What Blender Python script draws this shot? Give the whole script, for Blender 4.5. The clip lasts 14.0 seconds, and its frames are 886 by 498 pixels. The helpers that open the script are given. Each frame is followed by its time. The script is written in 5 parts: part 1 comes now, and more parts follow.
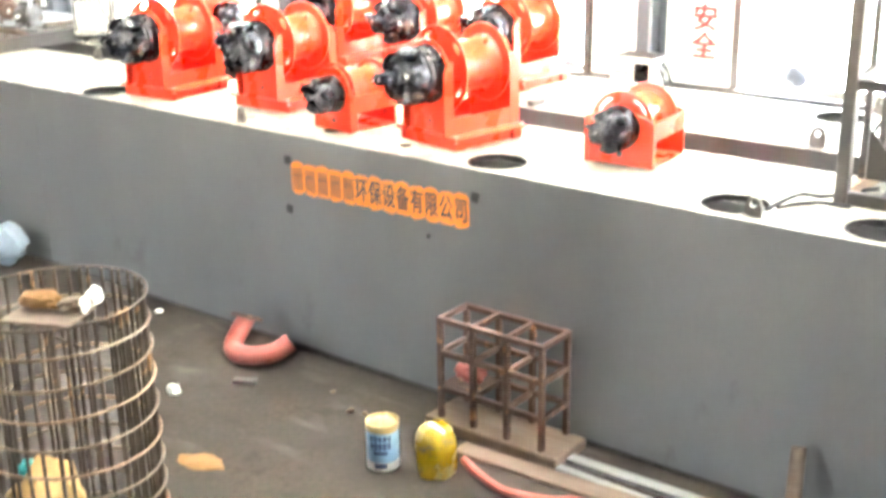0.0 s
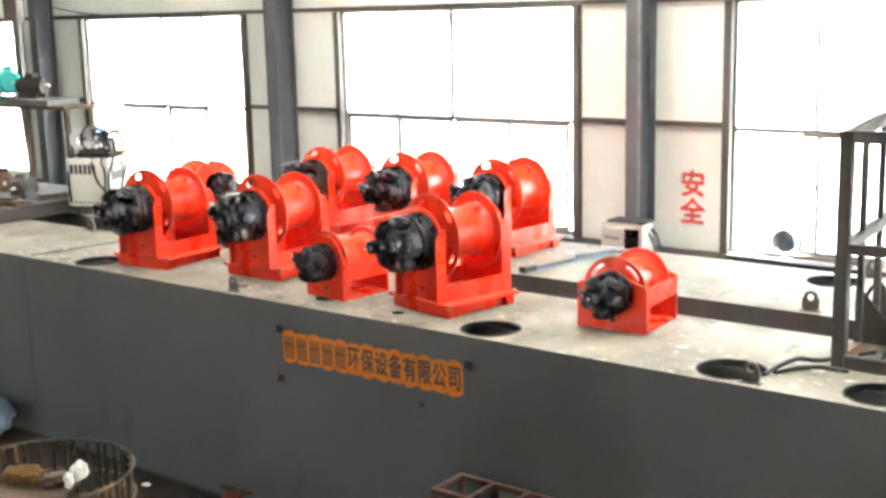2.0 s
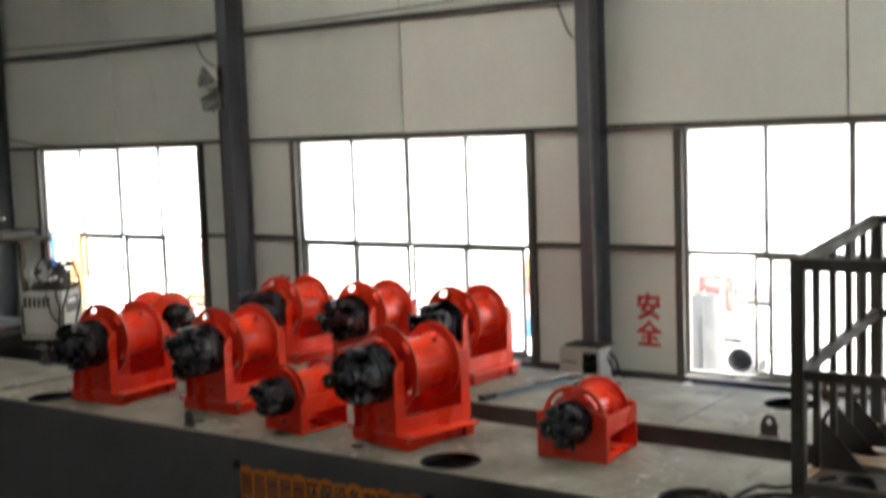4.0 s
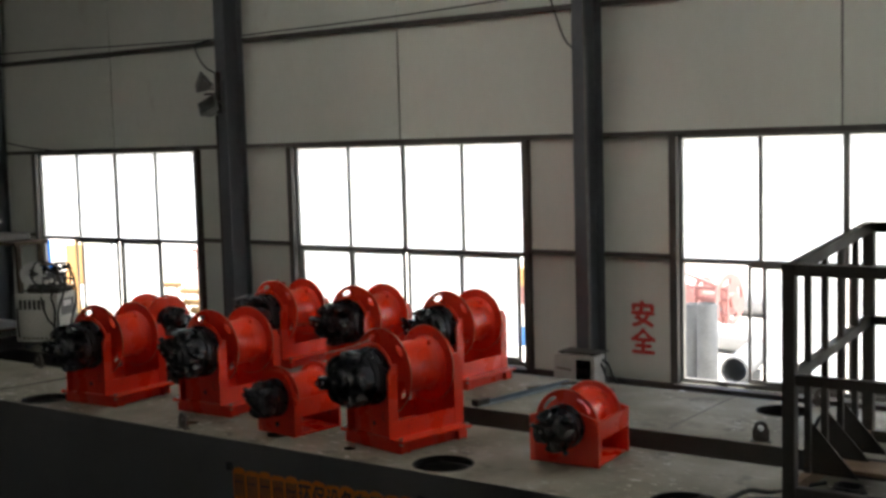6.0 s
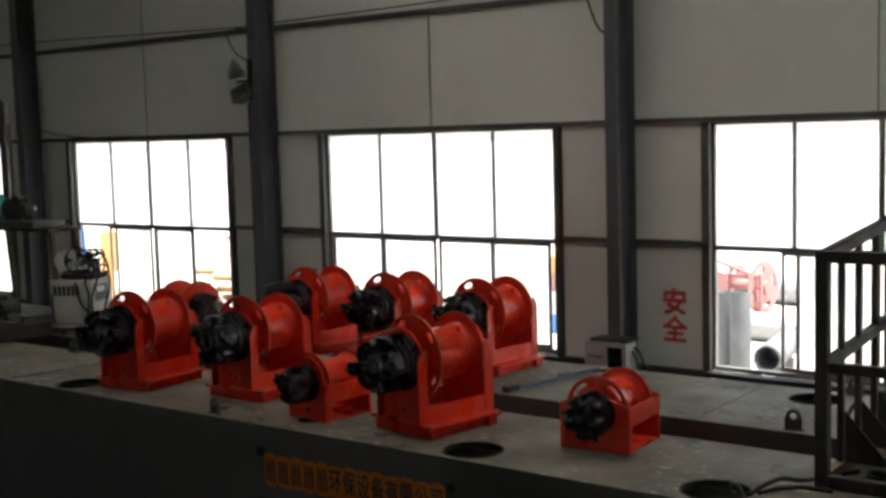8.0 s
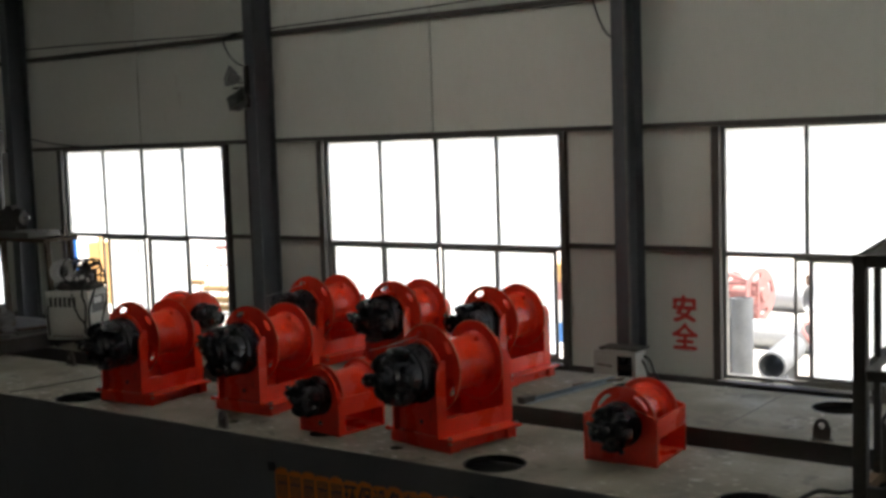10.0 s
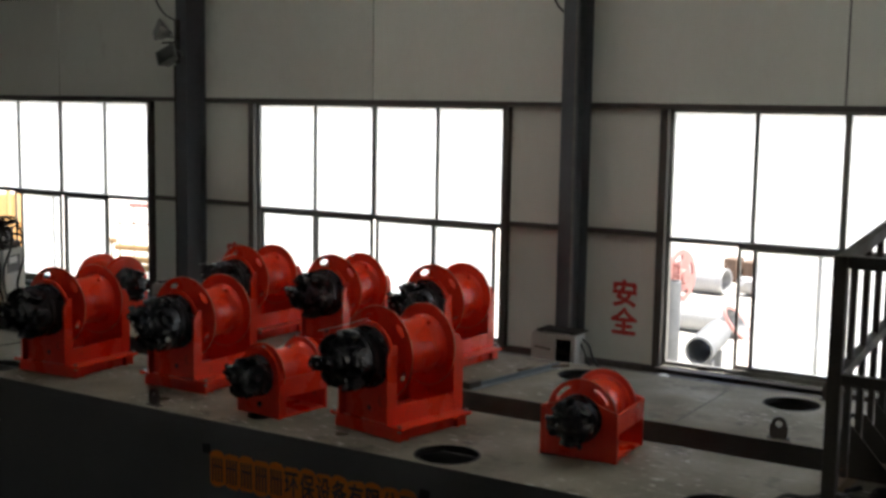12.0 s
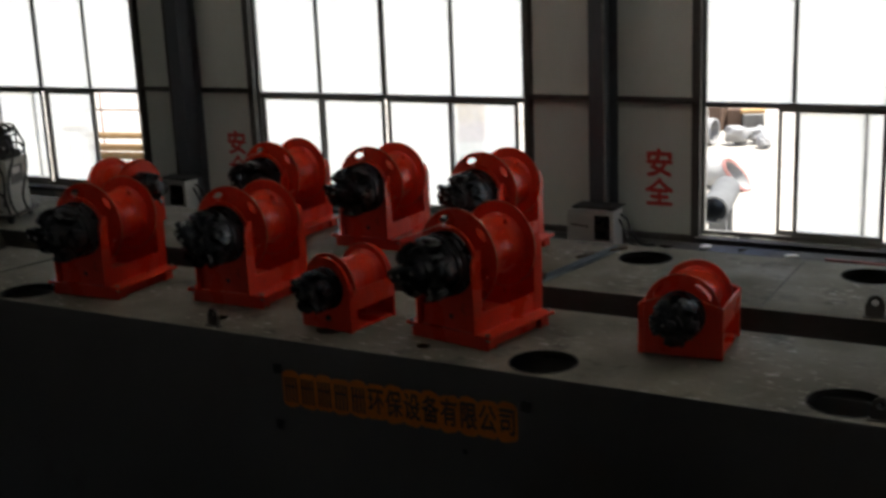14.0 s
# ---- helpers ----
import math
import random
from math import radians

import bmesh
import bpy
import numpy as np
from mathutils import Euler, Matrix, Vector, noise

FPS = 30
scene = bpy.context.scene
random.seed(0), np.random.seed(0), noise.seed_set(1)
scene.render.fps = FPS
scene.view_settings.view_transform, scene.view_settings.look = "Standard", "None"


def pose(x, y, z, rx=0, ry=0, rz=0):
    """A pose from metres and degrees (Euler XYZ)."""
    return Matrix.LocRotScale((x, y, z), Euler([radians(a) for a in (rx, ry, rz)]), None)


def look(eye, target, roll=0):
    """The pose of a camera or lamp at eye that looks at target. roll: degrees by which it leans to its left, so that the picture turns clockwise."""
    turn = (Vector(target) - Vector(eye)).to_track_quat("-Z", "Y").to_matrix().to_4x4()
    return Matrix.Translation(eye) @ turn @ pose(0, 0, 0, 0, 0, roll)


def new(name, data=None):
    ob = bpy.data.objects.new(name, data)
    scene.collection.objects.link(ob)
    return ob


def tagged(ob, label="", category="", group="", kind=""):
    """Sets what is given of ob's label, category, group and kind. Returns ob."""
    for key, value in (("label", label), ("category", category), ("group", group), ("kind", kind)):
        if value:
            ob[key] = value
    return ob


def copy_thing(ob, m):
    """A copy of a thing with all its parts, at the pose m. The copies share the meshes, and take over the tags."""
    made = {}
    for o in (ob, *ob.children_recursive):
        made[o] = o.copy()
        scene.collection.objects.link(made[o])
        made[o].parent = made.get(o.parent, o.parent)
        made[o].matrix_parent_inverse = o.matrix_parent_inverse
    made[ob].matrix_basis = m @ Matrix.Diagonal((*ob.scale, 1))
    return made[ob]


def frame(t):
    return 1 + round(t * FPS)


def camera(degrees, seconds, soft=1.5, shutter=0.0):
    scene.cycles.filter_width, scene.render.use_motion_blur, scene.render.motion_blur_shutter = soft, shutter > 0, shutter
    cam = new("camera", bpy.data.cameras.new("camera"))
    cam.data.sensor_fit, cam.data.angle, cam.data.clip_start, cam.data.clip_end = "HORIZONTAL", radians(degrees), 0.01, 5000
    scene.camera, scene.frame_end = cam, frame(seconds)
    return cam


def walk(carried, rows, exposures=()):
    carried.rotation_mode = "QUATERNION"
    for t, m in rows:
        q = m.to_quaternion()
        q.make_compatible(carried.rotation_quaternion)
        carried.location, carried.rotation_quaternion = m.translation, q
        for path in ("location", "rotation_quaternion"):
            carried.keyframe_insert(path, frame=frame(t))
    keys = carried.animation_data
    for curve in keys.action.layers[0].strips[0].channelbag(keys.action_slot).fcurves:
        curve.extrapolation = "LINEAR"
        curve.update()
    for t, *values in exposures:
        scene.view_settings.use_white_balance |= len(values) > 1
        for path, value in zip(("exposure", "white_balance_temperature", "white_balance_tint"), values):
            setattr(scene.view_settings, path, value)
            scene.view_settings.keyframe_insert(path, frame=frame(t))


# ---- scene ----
cam = camera(41.0, 14.0, soft=3.1, shutter=0.7)
PATH = [
    (0, (5.824, -12.952, 2.335), (4.645, -11.476, 1.68), -1.0),
    (0.5, (5.809, -12.919, 2.355), (4.65, -11.391, 1.789), -1.4),
    (1, (5.783, -12.891, 2.327), (4.634, -11.329, 1.838), -1.6),
    (1.5, (5.807, -12.912, 2.36), (4.607, -11.365, 1.949), -1.65),
    (2, (5.776, -12.907, 2.334), (4.567, -11.361, 1.947), -1.4),
    (2.5, (5.828, -12.957, 2.382), (4.62, -11.407, 2.009), -1.5),
    (3, (5.785, -12.897, 2.354), (4.582, -11.337, 2.007), -1.6),
    (3.5, (5.801, -12.904, 2.372), (4.611, -11.324, 2.08), -2.0),
    (4, (5.789, -12.905, 2.431), (4.624, -11.291, 2.24), -2.1),
    (4.2, (5.788, -12.94, 2.391), (4.628, -11.318, 2.241), -2.1),
    (6.3, (5.828, -12.925, 2.379), (4.667, -11.307, 2.196), -1.6),
    (6.5, (5.817, -12.907, 2.382), (4.655, -11.29, 2.192), -1.8),
    (7, (5.826, -12.885, 2.38), (4.641, -11.285, 2.189), -2.2),
    (7.2, (5.834, -12.921, 2.366), (4.64, -11.328, 2.175), -2.1),
    (9.3, (5.77, -12.826, 2.377), (4.591, -11.221, 2.187), -0.4),
    (9.5, (5.719, -12.798, 2.39), (4.556, -11.181, 2.216), -0.2),
    (10, (5.458, -12.859, 2.336), (4.276, -11.255, 2.158), -1.9),
    (10.3, (5.402, -12.88, 2.418), (4.201, -11.294, 2.202), -1.3),
    (10.5, (5.335, -12.812, 2.402), (4.161, -11.21, 2.168), -0.9),
    (11, (5.245, -12.64, 2.36), (4.09, -11.018, 2.176), -0.75),
    (11.5, (5.092, -12.645, 2.398), (3.981, -11.003, 2.141), 0.3),
    (11.8, (4.989, -12.663, 2.374), (3.927, -10.987, 2.127), 1.3),
    (12, (4.9, -12.7, 2.401), (3.851, -11.014, 2.164), 0.95),
    (12.2, (4.773, -12.703, 2.331), (3.718, -11.025, 2.059), -0.9),
    (12.5, (4.574, -12.663, 2.41), (3.57, -10.959, 2.11), -0.4),
    (13, (4.447, -12.737, 2.495), (3.432, -11.037, 2.212), 0.0),
    (13.5, (4.034, -12.679, 2.429), (3.067, -10.962, 2.09), -2.0),
    (13.7, (3.887, -12.655, 2.559), (2.904, -10.967, 2.129), -2.9),
    (14, (3.817, -12.65, 2.633), (2.861, -10.96, 2.155), -2.4),
]
EXPOSURES = [(0, 7.0), (0.5, 6.85), (1, 6.28), (1.5, 5.65), (2, 5.1), (3, 4.05), (3.5, 3.5), (4, 2.95), (6.5, 1.85), (10, 1.65), (11.5, 1.6), (13, 1.3), (14, 0.78)]
walk(cam, [(t, look(eye, target, roll)) for t, eye, target, roll in PATH], EXPOSURES)

# ---- exposure, world and sun ----

world = bpy.data.worlds.new("sky")
scene.world = world
world.use_nodes = True
wn = world.node_tree.nodes
sky = wn.new("ShaderNodeTexSky")
sky.sky_type, sky.sun_disc = "NISHITA", False
sky.sun_elevation, sky.sun_rotation = radians(73), radians(80)
sky.air_density, sky.dust_density, sky.ozone_density = 1.0, 4.0, 1.0
wn["Background"].inputs["Strength"].default_value = 0.15
world.node_tree.links.new(sky.outputs["Color"], wn["Background"].inputs["Color"])

sun_data = bpy.data.lights.new("sun", "SUN")
sun_data.energy, sun_data.angle, sun_data.color = 5.0, radians(0.5), (1.0, 0.95, 0.86)
sun = new("sun", sun_data)
sun.matrix_world = look((9.0, 1.6, 30.0), (0.0, 0.0, 0.0))


# ---- materials ----
def nodes_of(name):
    m = bpy.data.materials.new(name)
    m.use_nodes = True
    return m, m.node_tree.nodes, m.node_tree.links


def surface(name, base, second=None, rough=0.6, metal=0.0, big=1.2, fine=30.0, amount=0.5, bump=0.15, rough_spread=0.15,
            stain=None, stain_scale=2.5, stain_at=0.58, stretch=(1, 1, 1), per_object=0.0, spec=0.5, scuff=None, scuff_scale=9.0, scuff_at=0.62, scuff_soft=0.09, mottle=0.22):
    """A painted, worn or raw surface: two scales of colour change, stains, and fine relief."""
    m, n, l = nodes_of(name)
    b = n["Principled BSDF"]
    b.inputs["Metallic"].default_value = metal
    b.inputs["Specular IOR Level"].default_value = spec
    at = n.new("ShaderNodeTexCoord")
    mp = n.new("ShaderNodeMapping")
    mp.inputs["Scale"].default_value = stretch
    l.new(at.outputs["Object"], mp.inputs["Vector"])
    n1, n2 = n.new("ShaderNodeTexNoise"), n.new("ShaderNodeTexNoise")
    for t, s, d in ((n1, big, 5.0), (n2, fine, 3.0)):
        t.inputs["Scale"].default_value, t.inputs["Detail"].default_value = s, d
        l.new(mp.outputs["Vector"], t.inputs["Vector"])
    second = second or tuple(c * 0.72 for c in base)
    ramp = n.new("ShaderNodeMapRange")
    ramp.inputs["From Min"].default_value, ramp.inputs["From Max"].default_value = 0.35, 0.68
    l.new(n1.outputs["Fac"], ramp.inputs["Value"])
    mix = n.new("ShaderNodeMix")
    mix.data_type = "RGBA"
    mix.inputs["A"].default_value, mix.inputs["B"].default_value = (*base, 1), (*second, 1)
    sc = n.new("ShaderNodeMath")
    sc.operation = "MULTIPLY"
    sc.inputs[1].default_value = amount
    l.new(ramp.outputs["Result"], sc.inputs[0])
    l.new(sc.outputs["Value"], mix.inputs["Factor"])
    grain = n.new("ShaderNodeMix")
    grain.data_type, grain.blend_type = "RGBA", "OVERLAY"
    grain.inputs["Factor"].default_value = mottle
    l.new(mix.outputs["Result"], grain.inputs["A"])
    l.new(n2.outputs["Fac"], grain.inputs["B"])
    colour = grain.outputs["Result"]
    if stain:
        n3 = n.new("ShaderNodeTexNoise")
        n3.inputs["Scale"].default_value, n3.inputs["Detail"].default_value, n3.inputs["Roughness"].default_value = stain_scale, 8.0, 0.65
        l.new(mp.outputs["Vector"], n3.inputs["Vector"])
        r3 = n.new("ShaderNodeMapRange")
        r3.inputs["From Min"].default_value, r3.inputs["From Max"].default_value = stain_at, stain_at + 0.1
        l.new(n3.outputs["Fac"], r3.inputs["Value"])
        mx = n.new("ShaderNodeMix")
        mx.data_type = "RGBA"
        mx.inputs["B"].default_value = (*stain, 1)
        l.new(colour, mx.inputs["A"])
        l.new(r3.outputs["Result"], mx.inputs["Factor"])
        colour = mx.outputs["Result"]
    if scuff:
        n4, n5, wide = n.new("ShaderNodeTexNoise"), n.new("ShaderNodeTexNoise"), n.new("ShaderNodeMapping")
        wide.inputs["Scale"].default_value = (0.45, 1.3, 1.0)
        wide.inputs["Rotation"].default_value = (0, 0, 0.25)
        n4.inputs["Scale"].default_value, n4.inputs["Detail"].default_value, n4.inputs["Distortion"].default_value = scuff_scale, 5.0, 0.5
        n5.inputs["Scale"].default_value, n5.inputs["Detail"].default_value = 1.1, 3.0
        l.new(at.outputs["Object"], wide.inputs["Vector"])
        l.new(wide.outputs["Vector"], n4.inputs["Vector"])
        l.new(mp.outputs["Vector"], n5.inputs["Vector"])
        r4, r5, both = n.new("ShaderNodeMapRange"), n.new("ShaderNodeMapRange"), n.new("ShaderNodeMath")
        r4.inputs["From Min"].default_value, r4.inputs["From Max"].default_value = scuff_at, scuff_at + scuff_soft
        r5.inputs["From Min"].default_value, r5.inputs["From Max"].default_value = 0.43, 0.58
        both.operation = "MULTIPLY"
        l.new(n4.outputs["Fac"], r4.inputs["Value"])
        l.new(n5.outputs["Fac"], r5.inputs["Value"])
        l.new(r4.outputs["Result"], both.inputs[0])
        l.new(r5.outputs["Result"], both.inputs[1])
        ms = n.new("ShaderNodeMix")
        ms.data_type = "RGBA"
        ms.inputs["B"].default_value = (*scuff, 1)
        l.new(colour, ms.inputs["A"])
        l.new(both.outputs["Value"], ms.inputs["Factor"])
        colour = ms.outputs["Result"]
    if per_object:
        info = n.new("ShaderNodeObjectInfo")
        hv = n.new("ShaderNodeHueSaturation")
        vr = n.new("ShaderNodeMapRange")
        vr.inputs["To Min"].default_value, vr.inputs["To Max"].default_value = 1 - per_object, 1 + per_object
        l.new(info.outputs["Random"], vr.inputs["Value"])
        l.new(vr.outputs["Result"], hv.inputs["Value"])
        l.new(colour, hv.inputs["Color"])
        colour = hv.outputs["Color"]
    l.new(colour, b.inputs["Base Color"])
    rr = n.new("ShaderNodeMapRange")
    rr.inputs["From Min"].default_value, rr.inputs["From Max"].default_value = 0.3, 0.7
    rr.inputs["To Min"].default_value, rr.inputs["To Max"].default_value = max(0.03, rough - rough_spread), min(1, rough + rough_spread)
    l.new(n1.outputs["Fac"], rr.inputs["Value"])
    l.new(rr.outputs["Result"], b.inputs["Roughness"])
    if bump:
        bp = n.new("ShaderNodeBump")
        bp.inputs["Strength"].default_value, bp.inputs["Distance"].default_value = bump, 0.004
        l.new(n2.outputs["Fac"], bp.inputs["Height"])
        l.new(bp.outputs["Normal"], b.inputs["Normal"])
    return m


RED = surface("red_orange_paint", (0.80, 0.044, 0.011), (0.66, 0.036, 0.009), 0.30, big=3.0, fine=60, amount=0.6, bump=0.05, rough_spread=0.1,
              stain=(0.22, 0.022, 0.012), stain_scale=3.6, stain_at=0.63, spec=0.4)
# worn edge lines, with the thin edge highlight put into the pale colour
WORNEDGE = surface("worn_edge_with_glint", (0.62, 0.36, 0.28), (0.62, 0.12, 0.06), 0.35, 0.2, big=9, fine=40, amount=1.0, bump=0.0)
BLACK = surface("black_gloss_paint", (0.015, 0.015, 0.019), (0.022, 0.022, 0.026), 0.27, big=6, fine=70, bump=0.10, rough_spread=0.14, spec=0.6, scuff=(0.030, 0.030, 0.033), scuff_scale=14, scuff_at=0.60)
STEEL = surface("bare_machined_steel", (0.45, 0.44, 0.42), (0.3, 0.29, 0.28), 0.35, 0.9, big=6, fine=80, bump=0.05)
HULL = surface("grey_primer_paint", (0.113, 0.114, 0.113), (0.094, 0.094, 0.093), 0.62, big=0.8, fine=24, amount=0.7, bump=0.06, rough_spread=0.08,
               stain=(0.080, 0.078, 0.074), stain_scale=1.6, stain_at=0.62, stretch=(1, 1, 0.6), mottle=0.05)
DARKHULL = surface("dark_hull_steel", (0.060, 0.056, 0.052), (0.042, 0.039, 0.036), 0.7, big=1.2, fine=24, bump=0.08)
DECK = surface("dusty_deck_plate", (0.236, 0.219, 0.172), (0.152, 0.141, 0.111), 0.68, big=1.5, fine=26, amount=0.9, bump=0.12, rough_spread=0.2,
               stain=(0.095, 0.084, 0.068), stain_scale=2.2, stain_at=0.56, spec=0.4, scuff=(0.50, 0.48, 0.43), scuff_scale=19, scuff_at=0.605, scuff_soft=0.05)
# near-black: shade in manholes and vent slots put into the colour; also seams
INSIDE = surface("recess_shade_and_seam", (0.022, 0.021, 0.02), (0.035, 0.03, 0.026), 0.8, big=3)
PANEL = surface("white_wall_panel", (0.735, 0.76, 0.69), (0.645, 0.67, 0.605), 0.5, big=0.5, fine=9, amount=0.8, bump=0.05, rough_spread=0.08,
                stain=(0.57, 0.56, 0.49), stain_scale=0.8, stain_at=0.62, stretch=(1.0, 1, 0.45), per_object=0.05, mottle=0.10)
COLUMN = surface("blue_grey_steel_paint", (0.096, 0.106, 0.116), (0.074, 0.082, 0.092), 0.5, big=1.2, fine=30, bump=0.05, stretch=(1, 1, 0.4))
GIRT = surface("dark_girt_paint", (0.075, 0.07, 0.064), (0.11, 0.095, 0.08), 0.6, big=2.0, fine=30, bump=0.08)
FRAME = surface("aluminium_window_frame", (0.22, 0.215, 0.20), (0.16, 0.155, 0.145), 0.5, 0.2, big=2, fine=40, bump=0.04)
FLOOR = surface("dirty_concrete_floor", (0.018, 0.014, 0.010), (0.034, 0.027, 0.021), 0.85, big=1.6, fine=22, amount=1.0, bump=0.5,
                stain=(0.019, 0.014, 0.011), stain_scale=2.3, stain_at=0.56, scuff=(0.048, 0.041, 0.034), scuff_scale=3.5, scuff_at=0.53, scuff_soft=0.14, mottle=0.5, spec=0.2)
GROUND = surface("pale_yard_concrete", (0.46, 0.44, 0.40), (0.36, 0.33, 0.28), 0.9, big=0.4, fine=6, bump=0.2, stain=(0.3, 0.26, 0.2), stain_scale=0.3)
ROOFSHEET, rn, rl = nodes_of("milky_roof_sheet")
sheet = rn.new("ShaderNodeBsdfTranslucent")
sheet.inputs["Color"].default_value = (0.82, 0.82, 0.79, 1)
rl.new(sheet.outputs["BSDF"], rn["Material Output"].inputs["Surface"])
PLASTER = surface("hall_lining", (0.42, 0.42, 0.40), (0.35, 0.35, 0.33), 0.8, big=0.3, fine=5, bump=0.05)
RUST = surface("rusty_steel", (0.089, 0.050, 0.036), (0.056, 0.032, 0.025), 0.8, 0.2, big=5, fine=50, bump=0.3, stain=(0.3, 0.15, 0.07), stain_scale=9)
HOOP = surface("worn_hoop_wire", (0.109, 0.084, 0.059), (0.118, 0.064, 0.025), 0.4, 0.6, big=2, fine=60, bump=0.2)
REBAR = surface("weathered_rebar", (0.059, 0.040, 0.026), (0.036, 0.024, 0.016), 0.8, 0.2, big=7, fine=60, bump=0.3, stain=(0.26, 0.15, 0.07), stain_scale=5, stain_at=0.60)
DARKSTEEL = surface("dark_mill_steel", (0.045, 0.042, 0.038), (0.08, 0.062, 0.048), 0.55, 0.3, big=3, fine=40, bump=0.12, stain=(0.17, 0.09, 0.04), stain_scale=5, stain_at=0.64)
LUGSTEEL = surface("scaled_lug_steel", (0.11, 0.10, 0.088), (0.07, 0.06, 0.05), 0.6, 0.2, big=8, fine=50, bump=0.2)
RUSTPLATE = surface("brown_rusty_plate", (0.22, 0.145, 0.09), (0.13, 0.09, 0.06), 0.8, 0.1, big=4, fine=40, bump=0.25)
RACKBROWN = surface("dark_brown_rusty_steel", (0.085, 0.060, 0.038), (0.055, 0.040, 0.028), 0.75, 0.1, big=5, fine=50, bump=0.25)
GREYSTEEL = surface("dull_grey_steel", (0.16, 0.16, 0.155), (0.11, 0.105, 0.1), 0.6, 0.2, big=2, fine=30, bump=0.1)
BLUESTEEL = surface("blue_grey_bar", (0.13, 0.165, 0.20), (0.1, 0.12, 0.14), 0.5, 0.2, big=3, fine=40)
CREAM = surface("cream_enamel", (0.493, 0.493, 0.440), (0.422, 0.414, 0.361), 0.45, big=3, fine=40, bump=0.03, stain=(0.3, 0.28, 0.23), stain_scale=5, stain_at=0.66)
CABINET = surface("aged_cabinet_enamel", (0.435, 0.424, 0.383), (0.352, 0.338, 0.292), 0.5, big=4, fine=40, bump=0.05, stain=(0.16, 0.14, 0.11), stain_scale=5, stain_at=0.62)
SPOOL = surface("grey_spool_plastic", (0.576, 0.576, 0.554), (0.504, 0.504, 0.482), 0.5, big=6, fine=50, bump=0.05)
WHITE = surface("white_enamel", (0.72, 0.71, 0.68), (0.6, 0.59, 0.55), 0.45, big=3, fine=40, bump=0.03)
RUBBER = surface("black_rubber", (0.02, 0.02, 0.02), (0.04, 0.038, 0.035), 0.7, big=8, fine=60)
TEAL = surface("teal_paint", (0.02, 0.30, 0.28), (0.02, 0.22, 0.21), 0.4, big=5, fine=40)
ORANGE = surface("orange_sign_film", (0.82, 0.225, 0.008), (0.72, 0.18, 0.007), 0.5, big=3, fine=30, bump=0.02)
INK = surface("dark_brown_ink", (0.085, 0.058, 0.042), (0.065, 0.045, 0.034), 0.6, big=8, fine=60, bump=0.0)
REDINK = surface("red_stencil_paint", (0.62, 0.055, 0.045), (0.5, 0.09, 0.07), 0.6, big=8, fine=40, bump=0.0)
REDPIPE = surface("dull_red_paint", (0.225, 0.046, 0.032), (0.150, 0.034, 0.026), 0.6, big=6, fine=40, bump=0.1, stain=(0.15, 0.07, 0.05), stain_scale=7)
WOOD = surface("grey_brown_timber", (0.099, 0.068, 0.044), (0.068, 0.046, 0.031), 0.8, big=2, fine=20, bump=0.3, stretch=(1, 8, 8))
CANINK = surface("dark_blue_can_print", (0.030, 0.055, 0.13), (0.022, 0.040, 0.10), 0.45, big=8, fine=40, bump=0.0)
CANBLUE = surface("blue_can_label", (0.17, 0.30, 0.46), (0.12, 0.22, 0.36), 0.4, big=5, fine=40, bump=0.0)
CANWHITE = surface("white_can_metal", (0.50, 0.50, 0.49), (0.36, 0.33, 0.27), 0.35, big=5, fine=40, bump=0.0)
PAINTTOP = surface("dried_yellow_paint", (0.330, 0.240, 0.096), (0.216, 0.144, 0.048), 0.6, big=14, fine=60, bump=0.4)
YELLOW = surface("yellow_plastic", (0.240, 0.150, 0.006), (0.132, 0.084, 0.007), 0.22, big=6, fine=40, bump=0.1, stain=(0.13, 0.10, 0.04), stain_scale=8, stain_at=0.52)
CLOTH = surface("orange_cloth", (0.151, 0.072, 0.013), (0.094, 0.047, 0.013), 0.9, big=8, fine=80, bump=0.4)
SACK = surface("stained_tan_sack", (0.36, 0.22, 0.07), (0.18, 0.13, 0.07), 0.9, big=5, fine=60, bump=0.4)
PAPER = surface("white_scrap_paper", (0.72, 0.71, 0.68), (0.6, 0.58, 0.54), 0.8, big=8, fine=60)
CONCRETE = surface("grey_concrete_pipe", (0.15, 0.157, 0.163), (0.115, 0.12, 0.126), 0.85, big=3, fine=25, bump=0.2)
# red paint made paler: the veiling glare outside is put into its colour
YARDRED = surface("glare_paled_red", (0.37, 0.18, 0.165), (0.30, 0.14, 0.125), 0.6, big=3, fine=25)
YARDORANGE = surface("orange_yard_machine", (0.66, 0.40, 0.16), (0.56, 0.33, 0.14), 0.6, big=2, fine=25)
TANPIPE = surface("tan_pipe_paint", (0.26, 0.165, 0.075), (0.20, 0.125, 0.055), 0.7, big=3, fine=25, bump=0.1)
PALEPIPE = surface("pale_blue_pipe", (0.36, 0.365, 0.37), (0.30, 0.305, 0.31), 0.7, big=3, fine=25, bump=0.1)
YARDBROWN = surface("brown_yard_clutter", (0.15, 0.095, 0.065), (0.11, 0.07, 0.05), 0.8, big=3, fine=25, bump=0.2)
YARDBLUE = surface("blue_yard_paint", (0.06, 0.22, 0.55), (0.05, 0.17, 0.45), 0.6, big=2, fine=25)
LAMPGREY = surface("dull_lamp_housing", (0.20, 0.198, 0.19), (0.11, 0.108, 0.105), 0.45, 0.4, big=9, fine=40, bump=0.1)


